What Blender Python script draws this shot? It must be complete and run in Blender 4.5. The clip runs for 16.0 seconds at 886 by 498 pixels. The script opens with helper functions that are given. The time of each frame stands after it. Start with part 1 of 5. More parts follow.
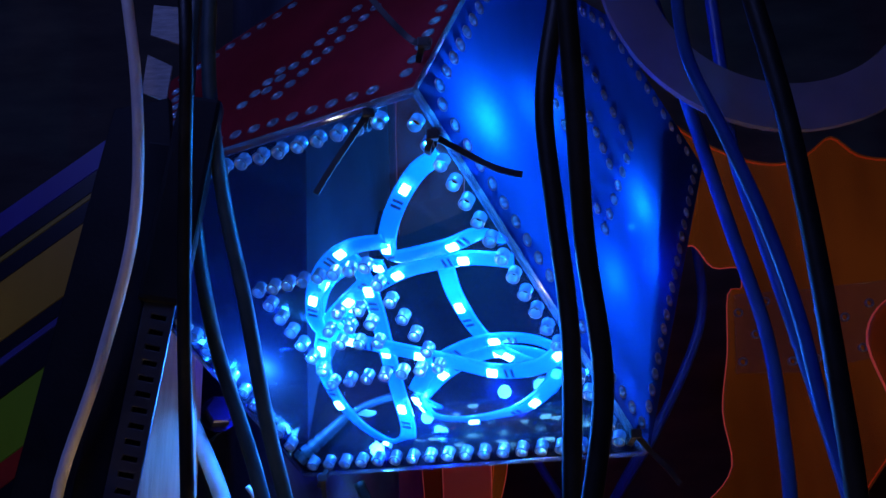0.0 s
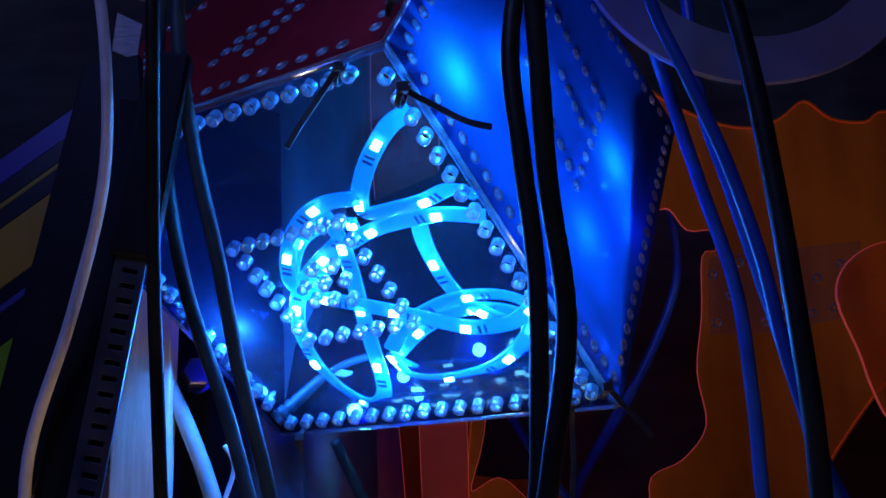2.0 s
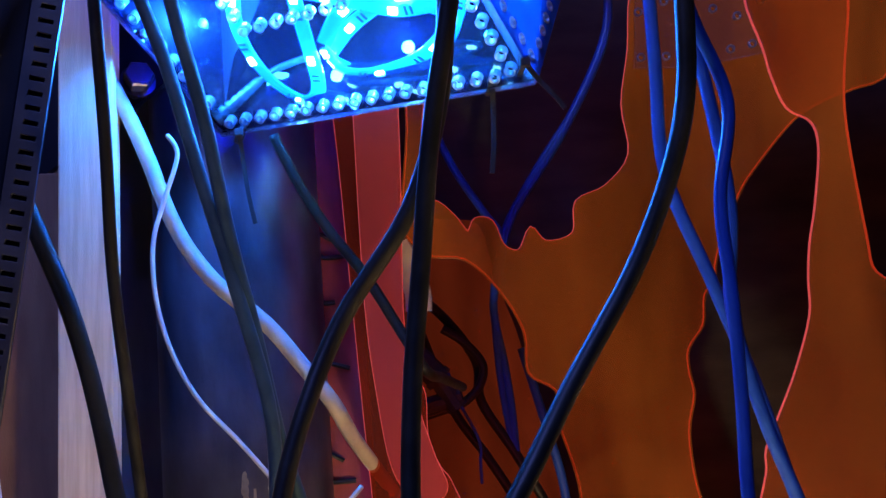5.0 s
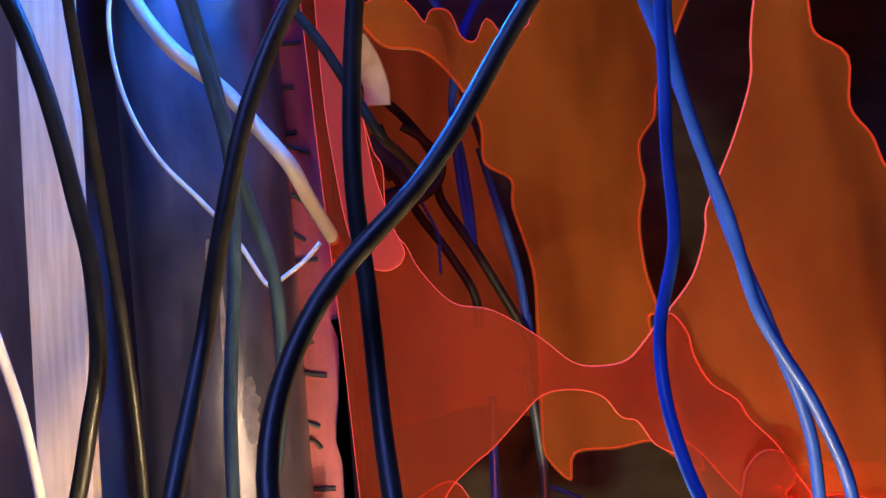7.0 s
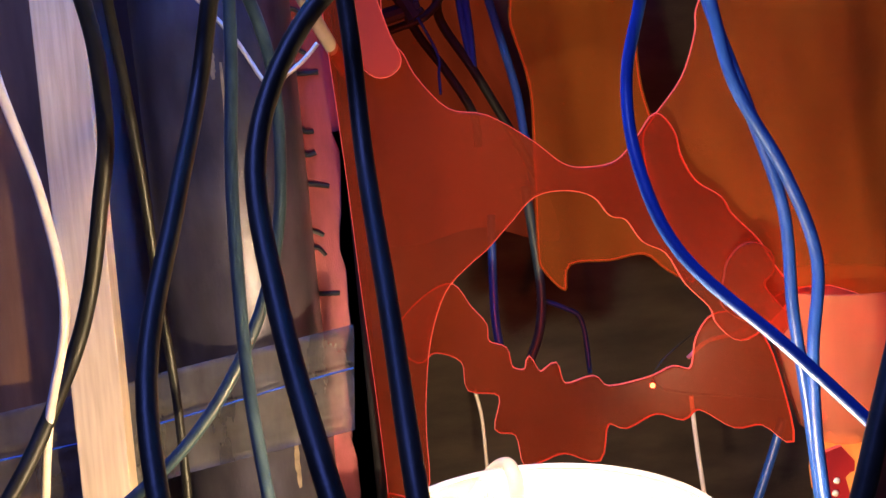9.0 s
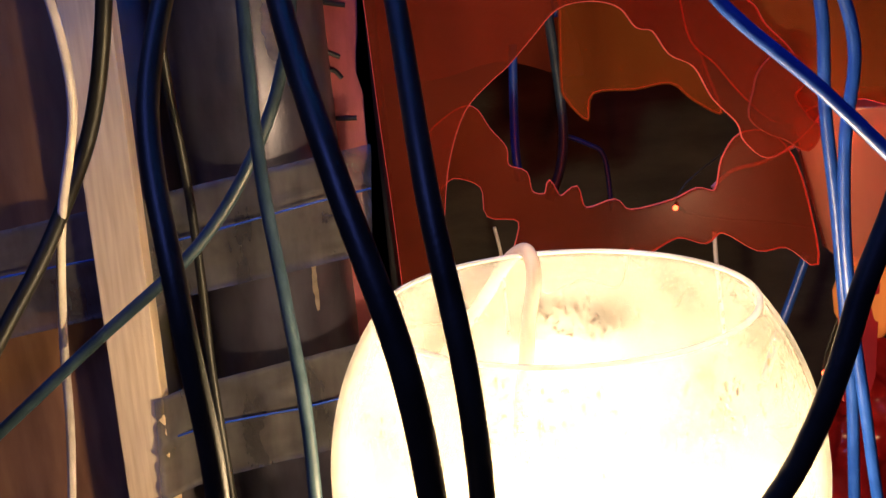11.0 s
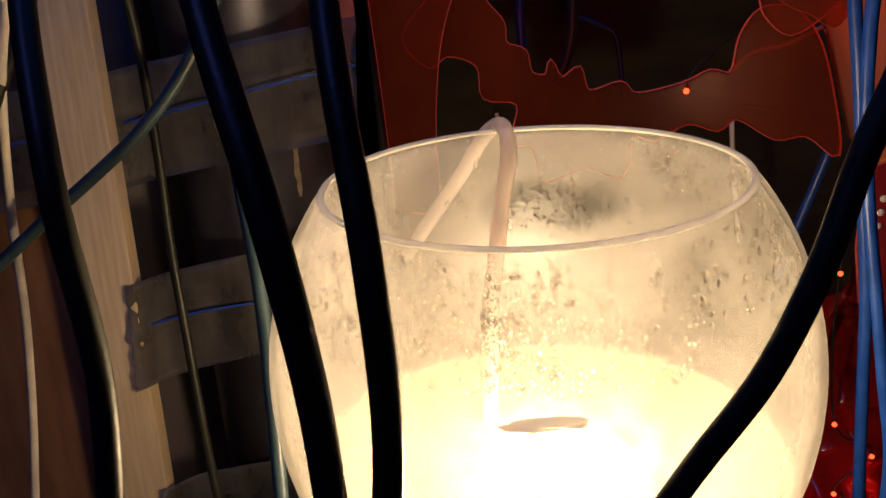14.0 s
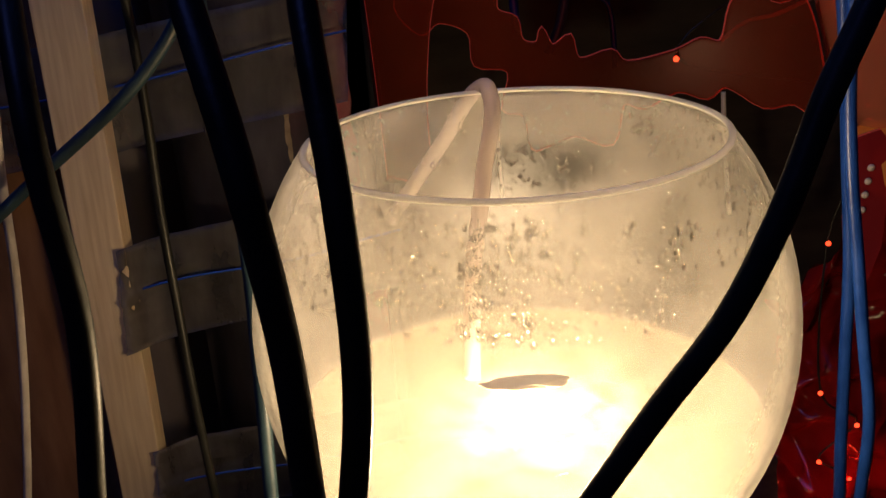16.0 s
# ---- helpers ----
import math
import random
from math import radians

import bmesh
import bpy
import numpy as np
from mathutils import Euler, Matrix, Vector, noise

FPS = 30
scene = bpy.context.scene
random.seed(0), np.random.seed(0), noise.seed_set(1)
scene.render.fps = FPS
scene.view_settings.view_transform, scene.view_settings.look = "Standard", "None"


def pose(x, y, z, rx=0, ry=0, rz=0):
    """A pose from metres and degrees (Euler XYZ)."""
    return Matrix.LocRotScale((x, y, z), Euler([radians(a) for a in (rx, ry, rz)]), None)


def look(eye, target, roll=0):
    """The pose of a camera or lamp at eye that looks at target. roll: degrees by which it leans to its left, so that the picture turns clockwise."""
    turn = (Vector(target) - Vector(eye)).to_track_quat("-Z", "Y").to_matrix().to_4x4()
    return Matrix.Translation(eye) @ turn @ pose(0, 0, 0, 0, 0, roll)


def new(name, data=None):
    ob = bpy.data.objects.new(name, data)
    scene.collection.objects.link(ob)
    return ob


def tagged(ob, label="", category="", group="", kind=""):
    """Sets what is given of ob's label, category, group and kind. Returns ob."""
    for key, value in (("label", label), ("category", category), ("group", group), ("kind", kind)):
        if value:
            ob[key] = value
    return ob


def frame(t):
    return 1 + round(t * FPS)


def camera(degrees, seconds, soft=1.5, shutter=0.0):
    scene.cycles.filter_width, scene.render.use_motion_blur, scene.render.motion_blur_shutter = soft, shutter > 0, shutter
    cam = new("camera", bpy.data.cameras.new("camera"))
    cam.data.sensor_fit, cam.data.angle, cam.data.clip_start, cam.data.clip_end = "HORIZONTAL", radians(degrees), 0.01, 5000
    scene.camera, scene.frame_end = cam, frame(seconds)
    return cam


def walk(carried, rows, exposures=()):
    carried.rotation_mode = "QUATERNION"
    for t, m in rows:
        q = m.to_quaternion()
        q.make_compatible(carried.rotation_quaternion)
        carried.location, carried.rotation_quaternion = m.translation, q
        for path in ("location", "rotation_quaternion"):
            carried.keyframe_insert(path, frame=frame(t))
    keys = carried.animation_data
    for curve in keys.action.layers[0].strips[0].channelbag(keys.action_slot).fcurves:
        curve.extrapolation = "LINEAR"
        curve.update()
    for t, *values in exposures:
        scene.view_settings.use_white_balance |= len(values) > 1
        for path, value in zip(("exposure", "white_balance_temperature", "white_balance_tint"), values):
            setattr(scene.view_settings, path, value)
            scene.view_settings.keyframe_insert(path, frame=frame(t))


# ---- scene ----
# ---- camera ----
cam = camera(49.34, 16.0)
PATH = [
    (0.0, 0.0000, 0.0000, 0.5155, 104.99, 2.49, -0.00),
    (0.5, 0.0001, 0.0002, 0.5163, 104.93, 2.85, -0.21),
    (1.0, 0.0021, 0.0008, 0.5169, 104.88, 2.95, -0.40),
    (1.5, 0.0045, 0.0014, 0.5138, 104.75, 3.01, -0.69),
    (2.0, 0.0047, 0.0002, 0.5040, 103.80, 3.17, -0.79),
    (2.5, 0.0052, 0.0006, 0.4927, 102.83, 3.28, -0.81),
    (3.0, 0.0053, -0.0004, 0.4804, 101.60, 3.49, -0.91),
    (3.5, 0.0072, -0.0036, 0.4652, 100.18, 3.57, -1.31),
    (4.0, 0.0087, -0.0074, 0.4496, 98.47, 3.80, -1.90),
    (4.2, 0.0099, -0.0095, 0.4421, 97.96, 3.89, -2.18),
    (6.3, 0.0150, -0.0223, 0.3544, 91.80, 4.12, -4.79),
    (6.5, 0.0155, -0.0240, 0.3480, 91.24, 4.26, -4.97),
    (7.0, 0.0180, -0.0301, 0.3369, 89.18, 4.34, -4.77),
    (7.5, 0.0202, -0.0358, 0.3257, 87.31, 4.43, -3.96),
    (8.0, 0.0215, -0.0413, 0.3166, 85.43, 4.61, -3.42),
    (8.5, 0.0239, -0.0494, 0.3044, 83.97, 4.77, -3.33),
    (9.0, 0.0247, -0.0554, 0.2915, 82.18, 4.71, -3.84),
    (9.5, 0.0227, -0.0590, 0.2790, 80.55, 4.95, -3.62),
    (10.0, 0.0203, -0.0631, 0.2653, 78.73, 4.76, -3.78),
    (10.2, 0.0206, -0.0622, 0.2597, 78.09, 4.80, -3.61),
    (12.3, 0.0349, -0.0304, 0.2348, 72.57, 4.27, -0.98),
    (12.5, 0.0372, -0.0286, 0.2336, 72.02, 4.28, -0.86),
    (13.0, 0.0398, -0.0229, 0.2314, 71.28, 4.44, -0.63),
    (13.5, 0.0429, -0.0186, 0.2276, 70.67, 4.49, -0.66),
    (14.0, 0.0471, -0.0161, 0.2241, 70.13, 4.23, -0.55),
    (14.5, 0.0489, -0.0159, 0.2216, 69.70, 3.96, -0.61),
    (15.0, 0.0484, -0.0197, 0.2206, 69.36, 4.14, -0.94),
    (15.5, 0.0492, -0.0230, 0.2201, 69.00, 4.02, -0.67),
    (16.0, 0.0522, -0.0214, 0.2190, 68.77, 3.85, -0.48),
]
walk(cam, [(t, pose(x, y, z, a, b, c)) for t, x, y, z, a, b, c in PATH],
     exposures=[(0.0, 0.15), (4.0, 0.95), (6.5, 2.45), (8.0, 2.38), (9.0, 2.22), (10.0, 1.75), (12.5, 0.4), (14.0, -0.3), (16.0, -0.8)])

# ---- world and lamps ----
world = bpy.data.worlds.new("room_dark")
scene.world = world
world.use_nodes = True
world.node_tree.nodes["Background"].inputs[0].default_value = (0.30, 0.32, 0.55, 1)
world.node_tree.nodes["Background"].inputs[1].default_value = 0.05


def lamp(name, place, watts, colour, radius):
    data = bpy.data.lights.new(name, "POINT")
    data.energy, data.color, data.shadow_soft_size = watts, colour, radius
    ob = new(name, data)
    ob.location = place
    return ob


BLUE, WARM, RED = (0.03, 0.27, 1.0), (1.0, 0.755, 0.51), (1.0, 0.04, 0.015)
for place, watts in (((0.01, 0.45, 0.622), 0.42), ((-0.050, 0.468, 0.600), 0.5), ((-0.085, 0.485, 0.590), 1.2), ((0.03, 0.49, 0.575), 0.5), ((-0.01, 0.505, 0.565), 0.45)):
    lamp("strip_light", place, watts, BLUE, 0.004)
for place, watts in (((0.0168, 0.3852, 0.6716), 0.50), ((0.0382, 0.4123, 0.6897), 0.10), ((0.0561, 0.4338, 0.6886), 0.11), ((0.1018, 0.4870, 0.6626), 0.32),
                     ((0.1033, 0.4866, 0.6334), 0.36), ((0.0775, 0.4544, 0.6179), 0.16), ((0.020, 0.4130, 0.632), 0.10), ((0.052, 0.4560, 0.606), 0.10)):
    lamp("strip_light", place, watts, (0.02, 0.36, 1.0), 0.0015)
lamp("bowl_lamp_light", (0.074, 0.262, 0.034), 3.0, WARM, 0.012)
room = bpy.data.lights.new("room_light", "AREA")
room.energy, room.color, room.size = 2.9, (0.17, 0.24, 1.0), 0.5
new("room_light", room).matrix_world = look((-0.35, -0.25, 1.30), (-0.05, 0.5, 0.35))
lamp("string_light", (0.262, 0.53, 0.165), 0.03, RED, 0.003)
lamp("string_light", (0.310, 0.53, -0.19), 0.07, RED, 0.004)

# ---- materials ----


def nodes(name):
    m = bpy.data.materials.new(name)
    m.use_nodes = True
    nt = m.node_tree
    nt.nodes.clear()
    out = nt.nodes.new("ShaderNodeOutputMaterial")
    return m, nt, out


def add(nt, kind, **values):
    n = nt.nodes.new(kind)
    for key, value in values.items():
        n.inputs[key.replace("_", " ")].default_value = value
    return n


def noise_node(nt, scale, detail=4.0, stretch=(1, 1, 1)):
    tc = nt.nodes.new("ShaderNodeTexCoord")
    mp = add(nt, "ShaderNodeMapping", Scale=stretch)
    n = add(nt, "ShaderNodeTexNoise", Scale=scale, Detail=detail)
    nt.links.new(tc.outputs["Object"], mp.inputs[0])
    nt.links.new(mp.outputs[0], n.inputs["Vector"])
    return n


def ramp(nt, source, stops):
    r = nt.nodes.new("ShaderNodeValToRGB")
    el = r.color_ramp.elements
    el[0].position, el[0].color = stops[0][0], (*stops[0][1], 1)
    el[1].position, el[1].color = stops[-1][0], (*stops[-1][1], 1)
    for p, c in stops[1:-1]:
        el.new(p).color = (*c, 1)
    nt.links.new(source, r.inputs[0])
    return r.outputs[0]


def solid(name, dark, light, rough=0.5, metal=0.0, scale=60.0, stretch=(1, 1, 1), bump=0.15, fine=600.0, coat=0.0, spec=0.5):
    """An opaque surface with stains at one scale and grain at another."""
    m, nt, out = nodes(name)
    p = add(nt, "ShaderNodeBsdfPrincipled", Roughness=rough, Metallic=metal)
    p.inputs["Coat Weight"].default_value = coat
    p.inputs["Specular IOR Level"].default_value = spec
    n = noise_node(nt, scale, 6, stretch)
    nt.links.new(ramp(nt, n.outputs[0], [(0.3, dark), (0.7, light)]), p.inputs["Base Color"])
    g = noise_node(nt, fine, 3, stretch)
    b = add(nt, "ShaderNodeBump", Strength=bump, Distance=0.0006)
    nt.links.new(g.outputs[0], b.inputs["Height"])
    nt.links.new(b.outputs[0], p.inputs["Normal"])
    rr = add(nt, "ShaderNodeMath")
    rr.operation = "MULTIPLY_ADD"
    rr.inputs[1].default_value, rr.inputs[2].default_value = 0.25, rough - 0.12
    nt.links.new(n.outputs[0], rr.inputs[0])
    nt.links.new(rr.outputs[0], p.inputs["Roughness"])
    nt.links.new(p.outputs[0], out.inputs[0])
    return m


def mix(nt, a, b, fac):
    n = nt.nodes.new("ShaderNodeMixShader")
    if isinstance(fac, float):
        n.inputs[0].default_value = fac
    else:
        nt.links.new(fac, n.inputs[0])
    nt.links.new(a, n.inputs[1])
    nt.links.new(b, n.inputs[2])
    return n.outputs[0]


def sheet(name, tint, body, clear, rough=0.06, glow=0.0, glow_colour=(1, 1, 1), stain=25.0, gloss=1.45, low=0.72, uneven=False):
    """Acrylic: tinted see-through, partly scattering body, glossy skin; glow: steady emission added over the body."""
    m, nt, out = nodes(name)
    tr = add(nt, "ShaderNodeBsdfTransparent", Color=(*tint, 1))
    n = noise_node(nt, stain, 5, (1, 1, 0.25))
    col = ramp(nt, n.outputs[0], [(0.3, tuple(low * c for c in body)), (0.7, body)])
    df = nt.nodes.new("ShaderNodeBsdfDiffuse")
    tl = nt.nodes.new("ShaderNodeBsdfTranslucent")
    nt.links.new(col, df.inputs[0])
    nt.links.new(col, tl.inputs[0])
    s = mix(nt, df.outputs[0], tl.outputs[0], 0.5)
    s = mix(nt, s, tr.outputs[0], clear)
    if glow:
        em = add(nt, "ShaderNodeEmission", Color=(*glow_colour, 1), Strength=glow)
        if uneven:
            # Stretched noise paints tall streaks of light into the emission.
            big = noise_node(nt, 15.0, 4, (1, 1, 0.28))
            glow_streaks = nt.nodes.new("ShaderNodeMapRange")
            glow_streaks.inputs["From Min"].default_value, glow_streaks.inputs["From Max"].default_value = 0.35, 0.65
            glow_streaks.inputs["To Min"].default_value, glow_streaks.inputs["To Max"].default_value = glow * 0.35, glow * 1.8
            nt.links.new(big.outputs[0], glow_streaks.inputs["Value"])
            nt.links.new(glow_streaks.outputs[0], em.inputs["Strength"])
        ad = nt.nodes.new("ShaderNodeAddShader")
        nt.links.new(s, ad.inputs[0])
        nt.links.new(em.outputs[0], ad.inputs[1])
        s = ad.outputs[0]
    gl = add(nt, "ShaderNodeBsdfGlossy", Roughness=rough)
    lw = add(nt, "ShaderNodeLayerWeight", Blend=0.5)
    pw = nt.nodes.new("ShaderNodeMath")
    pw.operation = "POWER"
    pw.inputs[1].default_value = 3.6
    nt.links.new(lw.outputs["Facing"], pw.inputs[0])
    fr = nt.nodes.new("ShaderNodeMath")
    fr.operation = "MULTIPLY_ADD"
    fr.inputs[1].default_value, fr.inputs[2].default_value = 0.75 if gloss > 1.3 else 0.22, ((gloss - 1) / (gloss + 1)) ** 2
    nt.links.new(pw.outputs[0], fr.inputs[0])
    sc = noise_node(nt, 900, 2)
    bp = add(nt, "ShaderNodeBump", Strength=0.03, Distance=0.0003)
    nt.links.new(sc.outputs[0], bp.inputs["Height"])
    nt.links.new(bp.outputs[0], gl.inputs["Normal"])
    nt.links.new(mix(nt, s, gl.outputs[0], fr.outputs[0]), out.inputs[0])
    return m


def glowing(name, colour, strength):
    m, nt, out = nodes(name)
    e = add(nt, "ShaderNodeEmission", Color=(*colour, 1), Strength=strength)
    nt.links.new(e.outputs[0], out.inputs[0])
    return m


M_CLEAR = sheet("clear_acrylic", (0.64, 0.76, 0.96), (0.4, 0.5, 0.75), 0.985)
M_CLEAR_EDGE, nt, out = nodes("polished_cut_edge")
shiny = add(nt, "ShaderNodeBsdfGlossy", Color=(0.92, 0.96, 1.0, 1), Roughness=0.10)
see = add(nt, "ShaderNodeBsdfTransparent", Color=(0.70, 0.80, 0.95, 1))
frost = add(nt, "ShaderNodeBsdfTranslucent", Color=(0.85, 0.92, 1.0, 1))
nt.links.new(mix(nt, mix(nt, see.outputs[0], frost.outputs[0], 0.30), shiny.outputs[0], 0.50), out.inputs[0])
# Pale frosted mix that makes the added rims look edge-lit.
M_RIM, nt, out = nodes("hole_glint_rim")
shiny = add(nt, "ShaderNodeBsdfGlossy", Color=(0.92, 0.94, 1.0, 1), Roughness=0.16)
see = add(nt, "ShaderNodeBsdfTransparent", Color=(0.45, 0.52, 0.65, 1))
frost = mix(nt, add(nt, "ShaderNodeBsdfDiffuse", Color=(0.80, 0.85, 0.92, 1)).outputs[0], add(nt, "ShaderNodeBsdfTranslucent", Color=(0.85, 0.90, 0.97, 1)).outputs[0], 0.65)
nt.links.new(mix(nt, mix(nt, see.outputs[0], frost, 0.42), shiny.outputs[0], 0.42), out.inputs[0])
M_BLUE = sheet("frosted_blue_acrylic", (0.05, 0.14, 0.85), (0.015, 0.068, 0.27), 0.10, 0.18)
M_NAVY = sheet("dark_blue_acrylic", (0.035, 0.06, 0.30), (0.003, 0.006, 0.032), 0.60)
M_RED = sheet("red_acrylic", (0.55, 0.05, 0.06), (0.46, 0.04, 0.06), 0.22)
# These sheets emit steadily, painted in for fluorescence the blue lamps would excite.
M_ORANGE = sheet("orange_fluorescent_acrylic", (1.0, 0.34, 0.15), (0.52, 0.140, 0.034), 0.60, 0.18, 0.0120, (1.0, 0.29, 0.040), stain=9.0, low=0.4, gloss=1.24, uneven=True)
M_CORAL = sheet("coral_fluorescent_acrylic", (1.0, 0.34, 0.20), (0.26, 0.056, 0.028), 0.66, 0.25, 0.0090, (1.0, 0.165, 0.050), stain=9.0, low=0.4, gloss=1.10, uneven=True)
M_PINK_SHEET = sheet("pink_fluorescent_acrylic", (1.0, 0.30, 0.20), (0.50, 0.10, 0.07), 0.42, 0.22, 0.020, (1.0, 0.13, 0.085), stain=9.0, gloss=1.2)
# The edge-lit shine of the cuts is put in as emission.
M_ORANGE_EDGE = sheet("orange_emissive_cut_edge", (1.0, 0.3, 0.1), (0.95, 0.18, 0.08), 0.15, 0.3, 0.14, (1.0, 0.11, 0.12))
M_CABLE = solid("black_cable_rubber", (0.011, 0.011, 0.008), (0.021, 0.021, 0.016), 0.42, 0, 90, spec=0.32)
M_CABLE_BLUE = solid("blue_cable_sheath", (0.010, 0.055, 0.30), (0.018, 0.085, 0.42), 0.34, 0, 90)
M_CABLE_GREY = solid("grey_green_cable_sheath", (0.020, 0.042, 0.055), (0.040, 0.075, 0.090), 0.4, 0, 90)
M_HOSE = solid("cream_hose_plastic", (0.42, 0.37, 0.31), (0.56, 0.50, 0.43), 0.45, 0, 90)
M_CABLE_WHITE = solid("white_cable_sheath", (0.60, 0.54, 0.48), (0.78, 0.72, 0.66), 0.4, 0, 90)
M_STEEL = solid("galvanised_steel", (0.062, 0.060, 0.085), (0.150, 0.145, 0.195), 0.33, 0.58, 42, (1, 1, 0.45), 0.22, 500)
M_WOOD = solid("pale_pine", (0.66, 0.50, 0.30), (0.84, 0.69, 0.46), 0.6, 0, 60, (6, 6, 0.35), 0.25)
M_BROWN = solid("brown_board", (0.19, 0.088, 0.040), (0.31, 0.155, 0.075), 0.65, 0, 30, (3, 3, 0.6), 0.2)
M_REDPAINT = solid("red_painted_wood", (0.23, 0.032, 0.042), (0.38, 0.062, 0.078), 0.5, 0, 50, (2, 2, 0.6), 0.3)
M_DARK = solid("dark_rough_paint", (0.022, 0.017, 0.013), (0.065, 0.052, 0.040), 0.85, 0, 14, (1, 1, 3), 0.5, 200)
M_BLACK = solid("black_plastic", (0.012, 0.012, 0.014), (0.028, 0.028, 0.032), 0.45, 0, 80)
M_STRIP = sheet("led_strip_silicone", (0.35, 0.8, 1.0), (0.08, 0.42, 0.85), 0.42, 0.15, 0.45, (0.0, 0.29, 1.0))
M_LED = glowing("led_chip", (0.25, 0.85, 1.0), 40.0)
M_LED_RED = glowing("red_led_chip", (1.0, 0.05, 0.015), 6.0)
M_PINK = sheet("pink_clear_plastic", (1.0, 0.66, 0.55), (0.80, 0.36, 0.26), 0.45, 0.1)
M_RING = sheet("milky_plastic_ring", (0.7, 0.72, 0.75), (0.36, 0.32, 0.38), 0.2, 0.25)
M_TUBE = sheet("silicone_air_tube", (1.0, 0.95, 0.90), (0.90, 0.80, 0.74), 0.35, 0.15)
M_TAPE = solid("grey_tape", (0.20, 0.19, 0.18), (0.36, 0.35, 0.33), 0.45, 0.0, 120, (1, 1, 5), 0.3)

# ---- mesh tools ----


def mesh_of(name, bm, *mats, smooth=False):
    me = bpy.data.meshes.new(name)
    bm.to_mesh(me)
    bm.free()
    for m in mats:
        me.materials.append(m)
    if smooth:
        me.polygons.foreach_set("use_smooth", [True] * len(me.polygons))
    return me


def part(name, bm, material, parent=None, label="", smooth=False):
    mats = material if isinstance(material, tuple) else (material,)
    me = bm if isinstance(bm, bpy.types.Mesh) else mesh_of(name, bm, *mats, smooth=smooth)
    ob = new(name, me)
    if parent is not None:
        ob.parent = parent
    if label:
        tagged(ob, label)
    return ob


def spline(points, steps=8, closed=False):
    """A smooth line through the points."""
    p = [Vector(q) for q in points]
    n, out = len(p), []
    for i in range(n if closed else n - 1):
        a, b, c, d = (p[(i + k) % n] if closed else p[min(max(i + k, 0), n - 1)] for k in (-1, 0, 1, 2))
        for s in range(steps):
            t = s / steps
            out.append(0.5 * (2 * b + (c - a) * t + (2 * a - 5 * b + 4 * c - d) * t * t + (3 * b - a - 3 * c + d) * t ** 3))
    if not closed:
        out.append(p[-1])
    return out


def sweep(points, section, up=None):
    """A bmesh swept along points; section: offsets (side, up). up: a fixed direction, or None to carry the frame along."""
    bm = bmesh.new()
    rings, nrm = [], Vector((0, -1, 0))
    for i, p in enumerate(points):
        tan = (points[min(i + 1, len(points) - 1)] - points[max(i - 1, 0)]).normalized()
        if up is not None:
            nrm = up(i / (len(points) - 1)) if callable(up) else Vector(up)
        nrm = (nrm - tan * nrm.dot(tan)).normalized()
        side = tan.cross(nrm)
        rings.append([bm.verts.new(p + side * a + nrm * b) for a, b in section])
    k = len(section)
    for r, q in zip(rings, rings[1:]):
        for i in range(k):
            bm.faces.new((r[i], r[(i + 1) % k], q[(i + 1) % k], q[i]))
    bm.faces.new(rings[0][::-1])
    bm.faces.new(rings[-1])
    bmesh.ops.recalc_face_normals(bm, faces=bm.faces)
    return bm


def circle(r, n=12):
    return [(r * math.cos(2 * math.pi * i / n), r * math.sin(2 * math.pi * i / n)) for i in range(n)]


def box(bm, lo, hi, m=None, bevel=0.0):
    lo, hi = Vector(lo), Vector(hi)
    g = bmesh.ops.create_cube(bm, size=1.0)
    for v in g["verts"]:
        v.co = Vector(((lo[i] + hi[i]) / 2 + v.co[i] * (hi[i] - lo[i]) for i in range(3)))
    if bevel:
        es = {e for v in g["verts"] for e in v.link_edges}
        r = bmesh.ops.bevel(bm, geom=list(es), offset=bevel, segments=2, affect="EDGES", profile=0.6)
        vs = list({v for f in r["faces"] for v in f.verts} | {v for v in g["verts"] if v.is_valid})
    else:
        vs = g["verts"]
    if m is not None:
        bmesh.ops.transform(bm, matrix=m, verts=[v for v in bm.verts if v in set(vs)])
    return bm


def block(lo, hi, bevel=0.001):
    return box(bmesh.new(), lo, hi, bevel=bevel)


def lathe(profile, n=64, centre=(0, 0, 0)):
    bm = bmesh.new()
    rings = []
    for r, z in profile:
        if r < 1e-5:
            rings.append([bm.verts.new((centre[0], centre[1], centre[2] + z))])
        else:
            rings.append([bm.verts.new((centre[0] + r * math.cos(2 * math.pi * i / n), centre[1] + r * math.sin(2 * math.pi * i / n), centre[2] + z)) for i in range(n)])
    for a, b in zip(rings, rings[1:]):
        for i in range(n):
            j = (i + 1) % n
            q = [a[i % len(a)], a[j % len(a)], b[j % len(b)], b[i % len(b)]]
            q = list(dict.fromkeys(q))
            if len(q) > 2:
                bm.faces.new(q)
    bmesh.ops.recalc_face_normals(bm, faces=bm.faces)
    return bm


